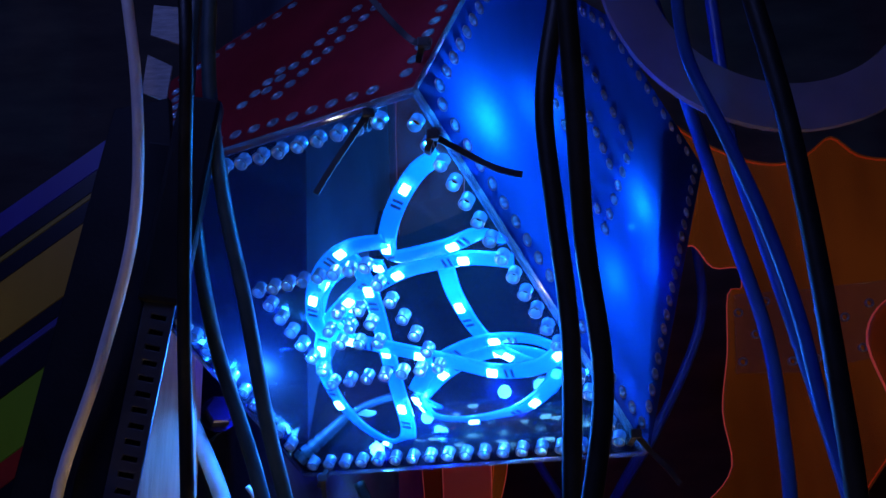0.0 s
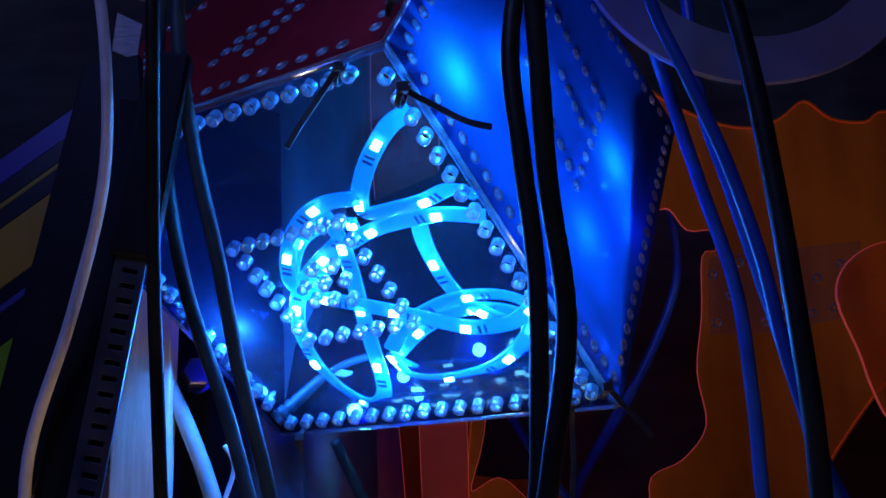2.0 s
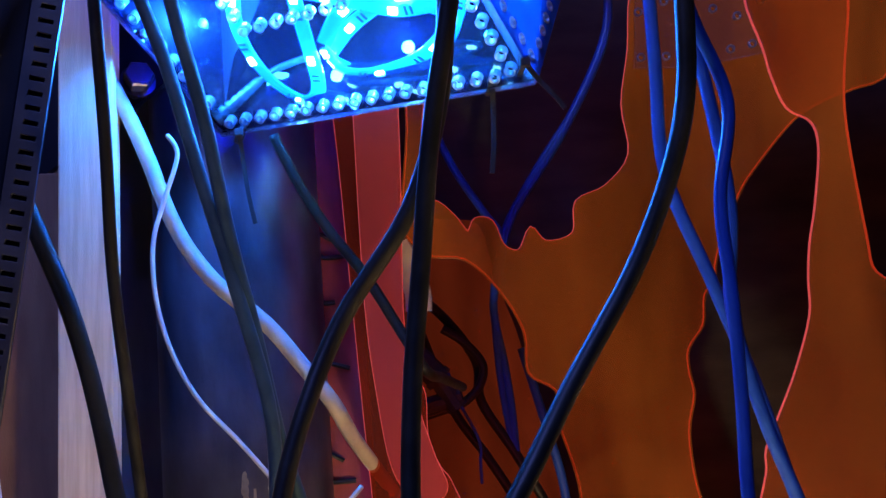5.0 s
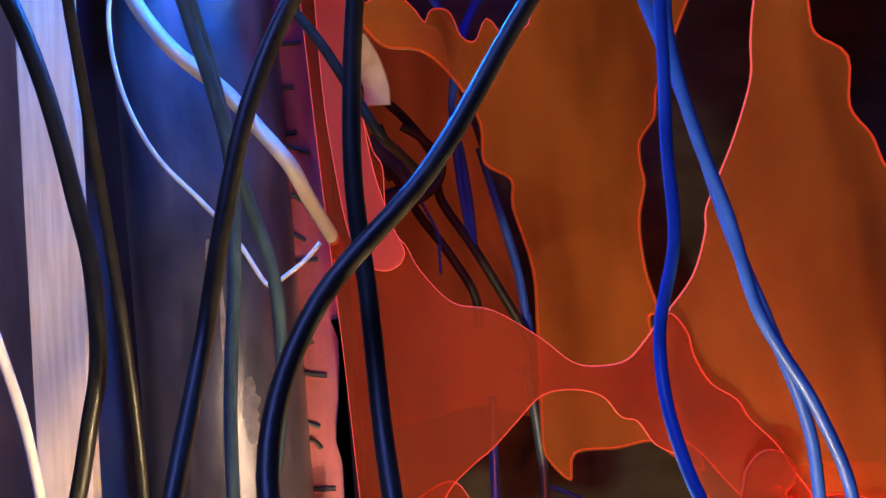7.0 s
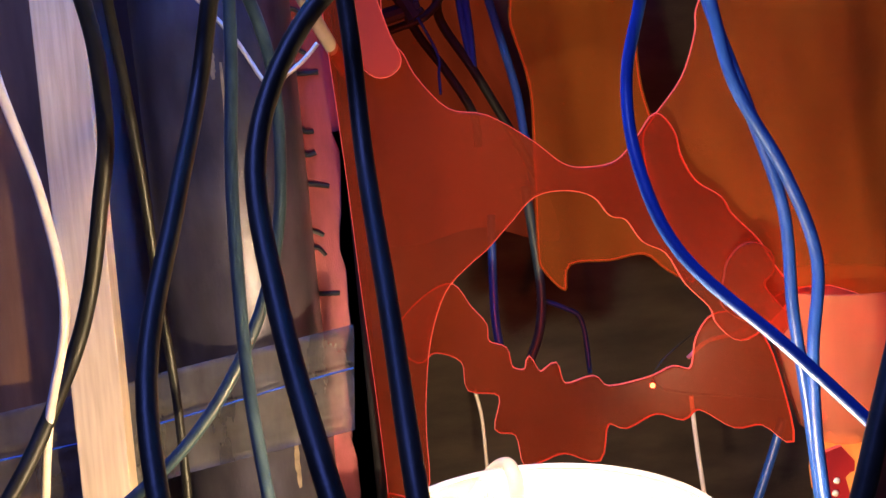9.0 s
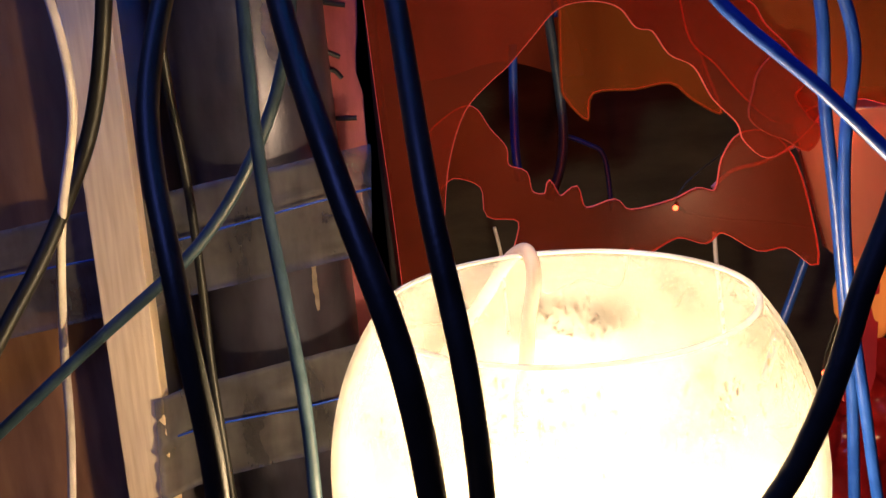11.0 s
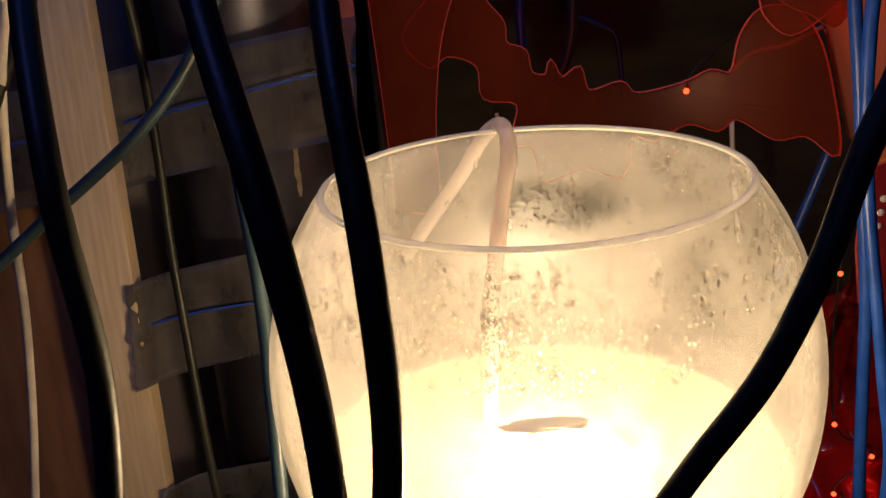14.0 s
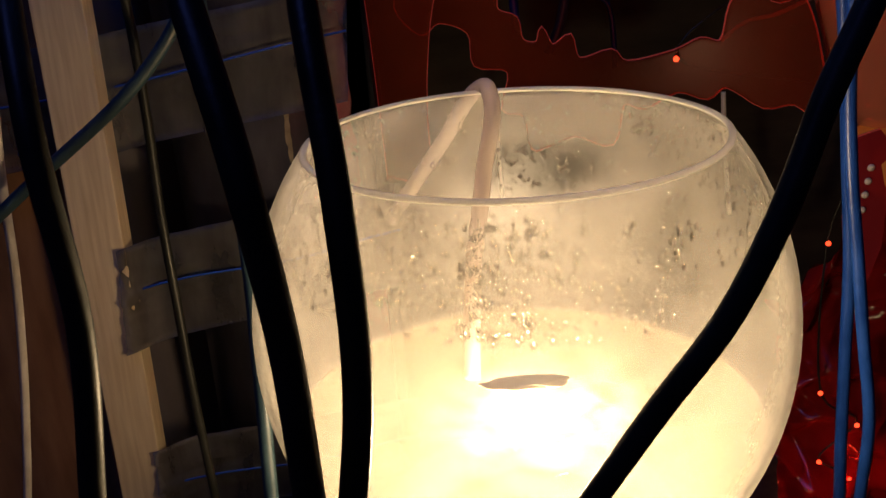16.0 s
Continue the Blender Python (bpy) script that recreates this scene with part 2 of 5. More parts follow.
def plate(name, outline, holes, thick, bevel=0.0, two_faced=0):
    """A flat plate with holes, in its own xy plane; cut edges carry the second material."""
    cu = bpy.data.curves.new(name, "CURVE")
    cu.dimensions, cu.fill_mode, cu.extrude, cu.bevel_depth, cu.bevel_resolution = "2D", "BOTH", thick / 2 - bevel, bevel, 1
    for loop in (outline, *holes):
        sp = cu.splines.new("POLY")
        sp.points.add(len(loop) - 1)
        for q, c in zip(sp.points, loop):
            q.co = (c[0], c[1], 0, 1)
        sp.use_cyclic_u = True
    ob = new(name, cu)
    bpy.context.view_layer.update()
    me = bpy.data.meshes.new_from_object(ob.evaluated_get(bpy.context.evaluated_depsgraph_get()))
    bpy.data.objects.remove(ob)
    bpy.data.curves.remove(cu)
    me.materials.clear()
    for f in me.polygons:
        f.material_index = 1 if abs(f.normal.z) < 0.9 else (2 if two_faced and f.normal.z * two_faced < 0 else 0)
    return me


def thing(name, label, category, group="", place=(0, 0, 0)):
    ob = new(name)
    ob.empty_display_size = 0.01
    ob.location = place
    return tagged(ob, label, category, group)


# ---- the room ----
def wall(name, lo, hi, mat):
    ob = part(name, block(lo, hi, 0.0), mat)
    return tagged(ob, kind="structure")


wall("wall_back", (-1.2, 0.86, -0.34), (1.2, 0.92, 1.5), M_DARK)
wall("wall_left", (-1.2, -0.9, -0.34), (-1.14, 0.86, 1.5), M_DARK)
wall("wall_right", (1.14, -0.9, -0.34), (1.2, 0.86, 1.5), M_DARK)
wall("wall_front", (-1.2, -0.96, -0.34), (1.2, -0.9, 1.5), M_DARK)
wall("floor", (-1.2, -0.96, -0.40), (1.2, 0.92, -0.34), M_BROWN)
wall("ceiling", (-1.2, -0.96, 1.5), (1.2, 0.92, 1.56), M_DARK)

# ---- the faceted acrylic light box ----
A, B, C_, D_, E_ = ((-0.004, 0.346, 0.672), (0.094, 0.454, 0.536), (-0.073, 0.531, 0.536), (-0.137, 0.468, 0.615), (-0.118, 0.403, 0.664))
R3, R4, R5 = (0.163, 0.550, 0.707), (0.098, 0.478, 0.771), (0.032, 0.398, 0.764)
light_box = thing("light_box", "faceted lamp box of zip-tied drilled acrylic panels glowing blue", "light box", place=(0.0, 0.5, 0.62))


def rows_of_holes(verts, inset, pitch):
    """Centres of holes along the edges of a polygon, in its plane."""
    mid = sum(verts, Vector((0, 0))) / len(verts)
    spots = []
    for p, q in zip(verts, verts[1:] + verts[:1]):
        d = (q - p).normalized()
        n = Vector((-d.y, d.x))
        if n.dot(mid - p) < 0:
            n = -n
        length = (q - p).length
        k = int((length - 2 * inset) / pitch)
        for i in range(k + 1):
            spots.append(p + d * (length / 2 + (i - k / 2) * pitch) + n * inset)
    keep = []
    for s in spots:
        if all((s - o).length > pitch * 0.75 for o in keep):
            keep.append(s)
    return keep


def panel(name, corners, mats, decor=(), label="", thick=0.0045, hole=0.0028, drilled=True):
    c = [Vector(q) for q in corners]
    u = (c[1] - c[0]).normalized()
    nrm = u.cross(c[2] - c[0]).normalized()
    v = nrm.cross(u)
    flat = [Vector(((q - c[0]).dot(u), (q - c[0]).dot(v))) for q in c]
    spots = rows_of_holes(flat, 0.0072, 0.0098) if drilled else []
    for a, b, k in decor:
        a, b = Vector(a), Vector(b)
        for i in range(k):
            q = a.lerp(b, i / max(k - 1, 1))
            s = Vector(((q - c[0]).dot(u), (q - c[0]).dot(v)))
            if all((s - o).length > 0.006 for o in spots):
                spots.append(s)
    holes = [[(s.x + hole * math.cos(t * math.pi / 7), s.y + hole * math.sin(t * math.pi / 7)) for t in range(14)] for s in spots]
    me = plate(name, [tuple(q) for q in flat], holes, thick, 0.0006, 1 if len(mats) > 2 else 0)
    m = Matrix((u, v, nrm)).transposed().to_4x4()
    m.translation = c[0]
    me.transform(light_box.matrix_basis.inverted() @ m)
    for mt in mats:
        me.materials.append(mt)
    ob = part(name, me, None, light_box, label)
    if not spots:
        return ob
    # Raised rims, added for the glints that light makes at the holes.
    bm = bmesh.new()
    k = 12
    for s in spots:
        loops = []
        for r, h in ((hole + 0.0001, -0.5), (hole + 0.0003, -0.58), (hole - 0.0002, -0.64), (hole - 0.0007, -0.5), (hole - 0.0008, 0.5), (hole - 0.0002, 0.64), (hole + 0.0003, 0.58), (hole + 0.0001, 0.5)):
            loops.append([bm.verts.new((s.x + r * math.cos(2 * math.pi * i / k), s.y + r * math.sin(2 * math.pi * i / k), h * thick)) for i in range(k)])
        for a, b in zip(loops, loops[1:] + loops[:1]):
            for i in range(k):
                bm.faces.new((a[i], a[(i + 1) % k], b[(i + 1) % k], b[i]))
    bmesh.ops.recalc_face_normals(bm, faces=bm.faces)
    bm.transform(light_box.matrix_basis.inverted() @ m)
    tagged(part("hole_rims", bm, M_RIM, ob, "bright raised rims added for the light caught at the drilled holes", smooth=True), kind="stuff")
    return ob


T1, T2, T3, T4 = (-0.082, 0.442, 0.617), (-0.030, 0.415, 0.620), (0.001, 0.448, 0.579), (-0.051, 0.474, 0.577)
panel("front_panel", (A, B, C_, D_, E_), (M_CLEAR, M_CLEAR_EDGE),
      ((T1, T2, 8), (T2, T3, 7), (T3, T4, 7), (T4, T1, 8), ((-0.045, 0.439, 0.604), (-0.035, 0.434, 0.604), 2),
       ((-0.050, 0.449, 0.598), (-0.030, 0.438, 0.598), 3), ((-0.045, 0.453, 0.593), (-0.027, 0.446, 0.591), 3)), "clear acrylic panel with rows of drilled holes")
Q1, Q2, Q3, Q4 = (0.075, 0.448, 0.740), (0.105, 0.479, 0.695), (0.081, 0.447, 0.641), (0.059, 0.425, 0.697)
panel("side_panel", (A, B, R3, R4, R5), (M_BLUE, M_CLEAR_EDGE, M_CLEAR), ((Q1, Q2, 7), (Q2, Q3, 7), (Q3, Q4, 7), (Q4, Q1, 6), ((0.080, 0.448, 0.70), (0.088, 0.459, 0.678), 4)), "frosted blue acrylic panel")
along, back = Vector(R5) - Vector(A), Vector(E_) - Vector(A)
U1, U2 = Vector(A) + along * 1.5 + back * 0.7, Vector(A) + along * 0.8 + back * 1.4
panel("top_panel", (A, R5, U1, U2, E_), (M_RED, M_CLEAR_EDGE), tuple((Vector(A) + along * a + back * b, Vector(A) + along * c + back * d, k) for a, b, c, d, k in ((0.28, 0.62, 0.80, 0.40, 9), (0.36, 0.70, 0.86, 0.50, 8), (0.30, 0.78, 0.5, 0.7, 4))), "dark red acrylic panel")
panel("back_panel", (C_, B, (0.120, 0.505, 0.700), (-0.060, 0.560, 0.700)), (M_NAVY, M_CLEAR_EDGE), label="dark blue acrylic panel at the back", drilled=False)
panel("back_panel", (D_, C_, (-0.073, 0.531, 0.720), (-0.137, 0.468, 0.720)), (M_NAVY, M_CLEAR_EDGE), drilled=False)


# ---- the led strip inside ----
led_strip = thing("led_strip", "coiled waterproof LED strip glowing bright cyan blue", "LED strip", place=(0.0, 0.46, 0.59))
to_strip = led_strip.matrix_basis.inverted()
PANEL_N = Vector((0.285, 0.627, 0.725))
chip = block((-0.0024, -0.0019, -0.0008), (0.0024, 0.0019, 0.0008), 0.0003)
chip_mesh = mesh_of("led", chip, M_LED)
mark_mesh = mesh_of("printed_bar", box(box(bmesh.new(), (-0.0022, -0.0024, -0.0003), (-0.0010, 0.0024, 0.0003)), (0.0008, -0.0024, -0.0003), (0.0020, 0.0024, 0.0003)), solid("dark_print", (0.01, 0.03, 0.10), (0.02, 0.05, 0.16), 0.5))


def ribbon(points, twist=0.0, lean=0.3):
    line = spline(points, 10)
    spin = Vector((0.3, -0.2, 0.9))
    face = lambda t: (PANEL_N * math.cos(twist * t + lean) + spin * math.sin(twist * t + lean))
    w2, h2 = 0.0042, 0.0012
    sec = [(-w2, -h2 * 0.6), (-w2 * 0.8, -h2), (w2 * 0.8, -h2), (w2, -h2 * 0.6), (w2, h2 * 0.6), (w2 * 0.8, h2), (-w2 * 0.8, h2), (-w2, h2 * 0.6)]
    bm = sweep(line, sec, face)
    bm.transform(to_strip)
    part("strip", bm, M_STRIP, led_strip, smooth=True)
    dist, last = 0.012, line[0]
    for i in range(1, len(line) - 1):
        dist += (line[i] - last).length
        last = line[i]
        if dist > 0.034:
            dist = 0.0
            tan = (line[i + 1] - line[i - 1]).normalized()
            n = face(i / (len(line) - 1))
            n = (n - tan * n.dot(tan)).normalized()
            m = Matrix((tan, n.cross(tan), n)).transposed().to_4x4()
            m.translation = line[i] - n * 0.0018
            mk = new("printed_bar", mark_mesh)
            mk.parent = led_strip
            j = min(i + 4, len(line) - 2)
            t2 = (line[j + 1] - line[j - 1]).normalized()
            n2 = face(j / (len(line) - 1))
            n2 = (n2 - t2 * n2.dot(t2)).normalized()
            m2 = Matrix((t2, n2.cross(t2), n2)).transposed().to_4x4()
            m2.translation = line[j] - n2 * 0.0016
            mk.matrix_local = to_strip @ m2
            ob = new("led", chip_mesh)
            ob.parent = led_strip
            ob.matrix_local = to_strip @ m


ribbon([(0.005, 0.376, 0.656), (-0.005, 0.385, 0.653), (-0.015, 0.401, 0.643), (-0.020, 0.416, 0.632), (-0.017, 0.422, 0.626), (-0.004, 0.416, 0.626), (0.009, 0.409, 0.627), (0.021, 0.401, 0.629), (0.032, 0.404, 0.626)], 0.8)
ribbon([(0.036, 0.416, 0.620), (0.016, 0.419, 0.623), (-0.002, 0.428, 0.623), (-0.018, 0.437, 0.621), (-0.035, 0.453, 0.615), (-0.048, 0.472, 0.604)], 0.5)
ribbon([(-0.021, 0.411, 0.630), (-0.037, 0.418, 0.630), (-0.050, 0.431, 0.624), (-0.057, 0.448, 0.612), (-0.055, 0.460, 0.601), (-0.036, 0.459, 0.594), (-0.014, 0.456, 0.588), (0.007, 0.454, 0.582), (0.028, 0.451, 0.576), (0.046, 0.443, 0.576), (0.056, 0.436, 0.581)], -0.5, 0.5)
ribbon([(-0.040, 0.427, 0.631), (-0.033, 0.433, 0.622), (-0.028, 0.446, 0.609), (-0.024, 0.466, 0.590), (-0.020, 0.484, 0.573), (-0.016, 0.504, 0.555), (-0.020, 0.512, 0.549), (-0.029, 0.514, 0.551), (-0.043, 0.509, 0.561), (-0.054, 0.496, 0.576), (-0.057, 0.480, 0.591), (-0.051, 0.462, 0.605), (-0.031, 0.437, 0.618)], 1.0)
ribbon([(0.006, 0.431, 0.622), (0.010, 0.442, 0.611), (0.020, 0.454, 0.596), (0.033, 0.460, 0.586), (0.052, 0.463, 0.578)], 0.3)
ribbon([(-0.011, 0.490, 0.573), (-0.001, 0.474, 0.584), (0.021, 0.455, 0.591), (0.042, 0.446, 0.590), (0.056, 0.447, 0.584), (0.058, 0.457, 0.575), (0.043, 0.479, 0.562), (0.018, 0.495, 0.558), (-0.002, 0.500, 0.561), (-0.011, 0.493, 0.571)], 0.6, 0.7)
ribbon([(-0.009, 0.505, 0.572), (0.005, 0.487, 0.582), (0.024, 0.472, 0.588), (0.046, 0.465, 0.586), (0.058, 0.467, 0.579), (0.052, 0.484, 0.567), (0.036, 0.500, 0.560), (0.010, 0.509, 0.562), (-0.008, 0.508, 0.570)], 0.9, 0.2)
ribbon([(-0.060, 0.478, 0.611), (-0.053, 0.460, 0.624), (-0.039, 0.448, 0.629), (-0.023, 0.443, 0.627)], 0.4)

# ---- orange sheets ----


def slab(name, label, outline, holes, plane, mat, thick=0.0038, edge=None):
    """A standing sheet on the plane y = a + b x + c z."""
    a, b, c = plane
    flat = lambda loop: [(p.x, p.y) for p in spline([(x, z, 0) for x, z in loop], 4, True)]
    me = plate(name, flat(outline), [flat(h) for h in holes], thick, 0.0015)
    for v in me.vertices:
        u, z, w = v.co
        v.co = (u, a + b * u + c * z + w, z)
    me.materials.append(mat)
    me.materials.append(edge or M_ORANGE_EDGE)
    me.update()
    return tagged(part(name, me, None), label, "acrylic sheet", "orange sheets")


FRONT_LOW = [
    (-0.013, 0.798), (-0.018, 0.658), (-0.010, 0.542), (-0.007, 0.473), (-0.003, 0.372), (0.002, 0.270),
    (0.005, 0.181), (0.008, 0.114), (0.010, 0.040), (0.009, 0.040), (0.034, 0.040), (0.037, 0.083),
    (0.039, 0.110), (0.045, 0.148), (0.057, 0.180), (0.074, 0.198), (0.085, 0.207), (0.100, 0.223),
    (0.116, 0.239), (0.135, 0.242), (0.151, 0.237), (0.160, 0.225), (0.169, 0.222), (0.178, 0.208),
    (0.191, 0.200), (0.201, 0.181), (0.214, 0.166), (0.218, 0.155), (0.230, 0.145), (0.245, 0.155),
    (0.256, 0.172), (0.247, 0.190), (0.239, 0.205), (0.226, 0.220)]
FRONT_HIGH = [
    (0.220, 0.231), (0.207, 0.241), (0.199, 0.257), (0.196, 0.271), (0.187, 0.282), (0.177, 0.269),
    (0.165, 0.256), (0.149, 0.253), (0.134, 0.256), (0.116, 0.272), (0.091, 0.289), (0.068, 0.295),
    (0.050, 0.316), (0.043, 0.331), (0.038, 0.338), (0.032, 0.355), (0.032, 0.380), (0.027, 0.391),
    (0.022, 0.413), (0.015, 0.448), (0.017, 0.505), (0.023, 0.542), (0.017, 0.652), (0.022, 0.789)]
BACK_RIM = [
    (0.080, 0.844), (0.119, 0.817), (0.158, 0.789), (0.189, 0.763), (0.221, 0.747), (0.249, 0.742),
    (0.271, 0.749), (0.291, 0.762), (0.310, 0.748), (0.335, 0.745), (0.354, 0.753), (0.417, 0.737),
    (0.411, 0.664), (0.398, 0.590), (0.365, 0.574), (0.344, 0.567), (0.316, 0.552), (0.282, 0.517), (0.270, 0.501), (0.257, 0.476),
    (0.248, 0.455), (0.245, 0.439), (0.237, 0.430), (0.234, 0.410), (0.222, 0.394), (0.221, 0.379), (0.223, 0.362), (0.217, 0.337),
    (0.219, 0.301), (0.227, 0.269), (0.219, 0.266), (0.226, 0.232), (0.241, 0.188), (0.253, 0.152),
    (0.231, 0.163), (0.214, 0.177), (0.188, 0.175), (0.157, 0.175), (0.152, 0.156), (0.136, 0.173),
    (0.133, 0.190), (0.135, 0.261), (0.135, 0.308), (0.124, 0.352), (0.124, 0.372), (0.106, 0.385),
    (0.105, 0.413), (0.091, 0.441), (0.069, 0.464), (0.042, 0.469), (0.024, 0.491), (0.026, 0.497),
    (0.034, 0.556), (0.038, 0.634)]
BACK_HOLE = [
    (0.168, 0.685), (0.182, 0.683), (0.193, 0.668), (0.211, 0.667), (0.212, 0.651), (0.202, 0.647),
    (0.197, 0.608), (0.189, 0.569), (0.191, 0.533), (0.172, 0.511), (0.150, 0.501), (0.146, 0.479),
    (0.126, 0.474), (0.116, 0.484), (0.107, 0.469), (0.096, 0.473), (0.089, 0.490), (0.078, 0.492),
    (0.072, 0.483), (0.063, 0.495), (0.049, 0.506), (0.030, 0.499), (0.040, 0.533), (0.051, 0.594),
    (0.080, 0.673), (0.123, 0.705)]
LOW_STRIP = [
    (0.023, 0.144), (0.032, 0.160), (0.049, 0.175), (0.064, 0.180), (0.074, 0.165), (0.083, 0.153),
    (0.084, 0.141), (0.095, 0.136), (0.098, 0.123), (0.107, 0.121), (0.110, 0.129), (0.116, 0.119),
    (0.126, 0.125), (0.131, 0.111), (0.149, 0.116), (0.158, 0.109), (0.183, 0.115), (0.197, 0.122),
    (0.208, 0.121), (0.212, 0.141), (0.221, 0.155), (0.236, 0.155), (0.249, 0.140), (0.258, 0.111),
    (0.264, 0.074), (0.248, 0.085), (0.232, 0.083), (0.212, 0.095), (0.202, 0.088), (0.186, 0.092),
    (0.168, 0.082), (0.156, 0.084), (0.150, 0.059), (0.129, 0.064), (0.114, 0.058), (0.103, 0.055),
    (0.099, 0.076), (0.086, 0.080), (0.090, 0.104), (0.070, 0.108), (0.067, 0.128), (0.049, 0.135),
    (0.037, 0.128)]
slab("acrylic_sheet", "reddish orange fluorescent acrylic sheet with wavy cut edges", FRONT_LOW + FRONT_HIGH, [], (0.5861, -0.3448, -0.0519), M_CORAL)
RIGHT_SHEET = [
    (0.189, 0.280), (0.183, 0.268), (0.186, 0.241), (0.192, 0.214), (0.205, 0.200), (0.221, 0.179),
    (0.239, 0.164), (0.257, 0.173), (0.281, 0.176), (0.330, 0.171), (0.331, 0.315), (0.322, 0.334),
    (0.303, 0.354), (0.296, 0.373), (0.286, 0.390), (0.286, 0.417), (0.271, 0.431), (0.268, 0.450),
    (0.263, 0.508), (0.264, 0.538), (0.269, 0.582), (0.262, 0.606), (0.245, 0.612), (0.228, 0.604), (0.221, 0.587), (0.228, 0.558), (0.231, 0.542), (0.237, 0.524), (0.248, 0.515), (0.251, 0.500), (0.247, 0.469), (0.243, 0.449), (0.241, 0.430), (0.240, 0.410),
    (0.231, 0.381), (0.221, 0.357), (0.214, 0.340), (0.213, 0.327), (0.205, 0.302)]
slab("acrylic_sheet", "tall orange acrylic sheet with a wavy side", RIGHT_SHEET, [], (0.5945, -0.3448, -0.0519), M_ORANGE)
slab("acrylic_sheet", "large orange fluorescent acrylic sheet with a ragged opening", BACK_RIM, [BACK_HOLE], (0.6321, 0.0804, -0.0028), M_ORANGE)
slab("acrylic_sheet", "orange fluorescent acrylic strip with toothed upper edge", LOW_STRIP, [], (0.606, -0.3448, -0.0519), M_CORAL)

LOBE = [(0.219, 0.185), (0.221, 0.194), (0.227, 0.202), (0.234, 0.204), (0.242, 0.198), (0.243, 0.188), (0.238, 0.180), (0.245, 0.168), (0.251, 0.160), (0.246, 0.150), (0.235, 0.157), (0.226, 0.161), (0.217, 0.170)]
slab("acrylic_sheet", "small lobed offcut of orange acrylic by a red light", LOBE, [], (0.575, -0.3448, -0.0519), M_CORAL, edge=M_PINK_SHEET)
REAR = [
    (-0.040, 0.520), (0.020, 0.512), (0.060, 0.505), (0.088, 0.500), (0.096, 0.470), (0.104, 0.440), (0.112, 0.415),
    (0.121, 0.372), (0.131, 0.320), (0.145, 0.262), (0.166, 0.190), (0.150, 0.185), (0.100, 0.200), (0.040, 0.190), (-0.020, 0.210), (-0.030, 0.360)]
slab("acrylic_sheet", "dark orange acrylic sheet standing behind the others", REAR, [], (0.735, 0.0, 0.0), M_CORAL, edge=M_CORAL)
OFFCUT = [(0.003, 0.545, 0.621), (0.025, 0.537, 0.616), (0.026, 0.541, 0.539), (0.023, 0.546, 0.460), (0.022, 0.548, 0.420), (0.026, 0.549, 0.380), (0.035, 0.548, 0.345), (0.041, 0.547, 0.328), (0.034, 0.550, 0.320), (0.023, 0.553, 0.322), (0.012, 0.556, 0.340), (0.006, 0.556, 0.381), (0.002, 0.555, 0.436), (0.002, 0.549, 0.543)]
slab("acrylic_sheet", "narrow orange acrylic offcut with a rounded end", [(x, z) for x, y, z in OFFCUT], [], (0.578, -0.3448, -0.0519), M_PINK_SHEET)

# ---- pipe, timber, beam at the side ----
pipe = thing("steel_pipe", "wide dull galvanised steel pipe with scratches", "pipe", place=(-0.077, 0.595, 0.16))
part("tube", lathe([(0.0492, -0.5), (0.0512, -0.5), (0.0512, 0.9), (0.0492, 0.9), (0.0492, -0.5)], 64), M_STEEL, pipe, smooth=True)


def scuff(middle, half, low, high, seed):
    """A flake of old paint that follows the pipe's round."""
    rag, bm, rows = random.Random(seed), bmesh.new(), []
    for k in range(13):
        z = low + (high - low) * k / 12
        fade = math.sin(math.pi * (k + 0.6) / 13.2) ** 0.5
        a, b = middle - half * fade * rag.uniform(0.5, 1), middle + half * fade * rag.uniform(0.5, 1)
        rows.append([bm.verts.new((0.0516 * math.sin(a + (b - a) * i / 3), -0.0516 * math.cos(a + (b - a) * i / 3), z - 0.16)) for i in range(4)])
    for p, q in zip(rows, rows[1:]):
        for i in range(3):
            bm.faces.new((p[i], p[i + 1], q[i + 1], q[i]))
    bmesh.ops.solidify(bm, geom=bm.faces[:], thickness=0.0003)
    part("paint_flake", bm, solid("old_cream_paint", (0.34, 0.28, 0.20), (0.58, 0.50, 0.38), 0.6, 0, 160), pipe, "flake of old cream paint")


scuff(0.44, 0.13, 0.222, 0.262, 1)
scuff(0.20, 0.045, 0.205, 0.335, 2)
scuff(0.10, 0.05, 0.325, 0.345, 3)
scuff(0.62, 0.05, 0.06, 0.10, 5)
timber = tagged(part("timber_strip", block((-0.0142, -0.008, -0.5), (0.0142, 0.008, 0.5)), M_WOOD), "pale pine timber strip standing upright", "timber")
timber.matrix_basis = pose(-0.1515, 0.508, 0.16, 0, 1.6, 0)
board = tagged(part("side_board", block((-0.42, 0.535, -0.34), (-0.16, 0.555, 0.52)), M_BROWN), "dark brown wooden board behind the timber", "board")
tagged(part("grey_board", block((-0.46, 0.655, -0.34), (-0.035, 0.675, 0.62)), solid("grey_board_paint", (0.20, 0.17, 0.19), (0.32, 0.28, 0.30), 0.6, 0, 25, (2, 2, 0.5), 0.2)), "grey painted board behind the steel pipe", "board")
beam = thing("red_beam", "red painted beam with black cable strapped to it", "beam", place=(-0.015, 0.62, 0.15))
part("post", block((-0.016, -0.015, -0.30), (0.014, 0.015, 0.8)), M_REDPAINT, beam)
part("cable", sweep([Vector((0.019, -0.02, z)) for z in (-0.3, 0.2, 0.8)], circle(0.004)), M_BLACK, beam, smooth=True)
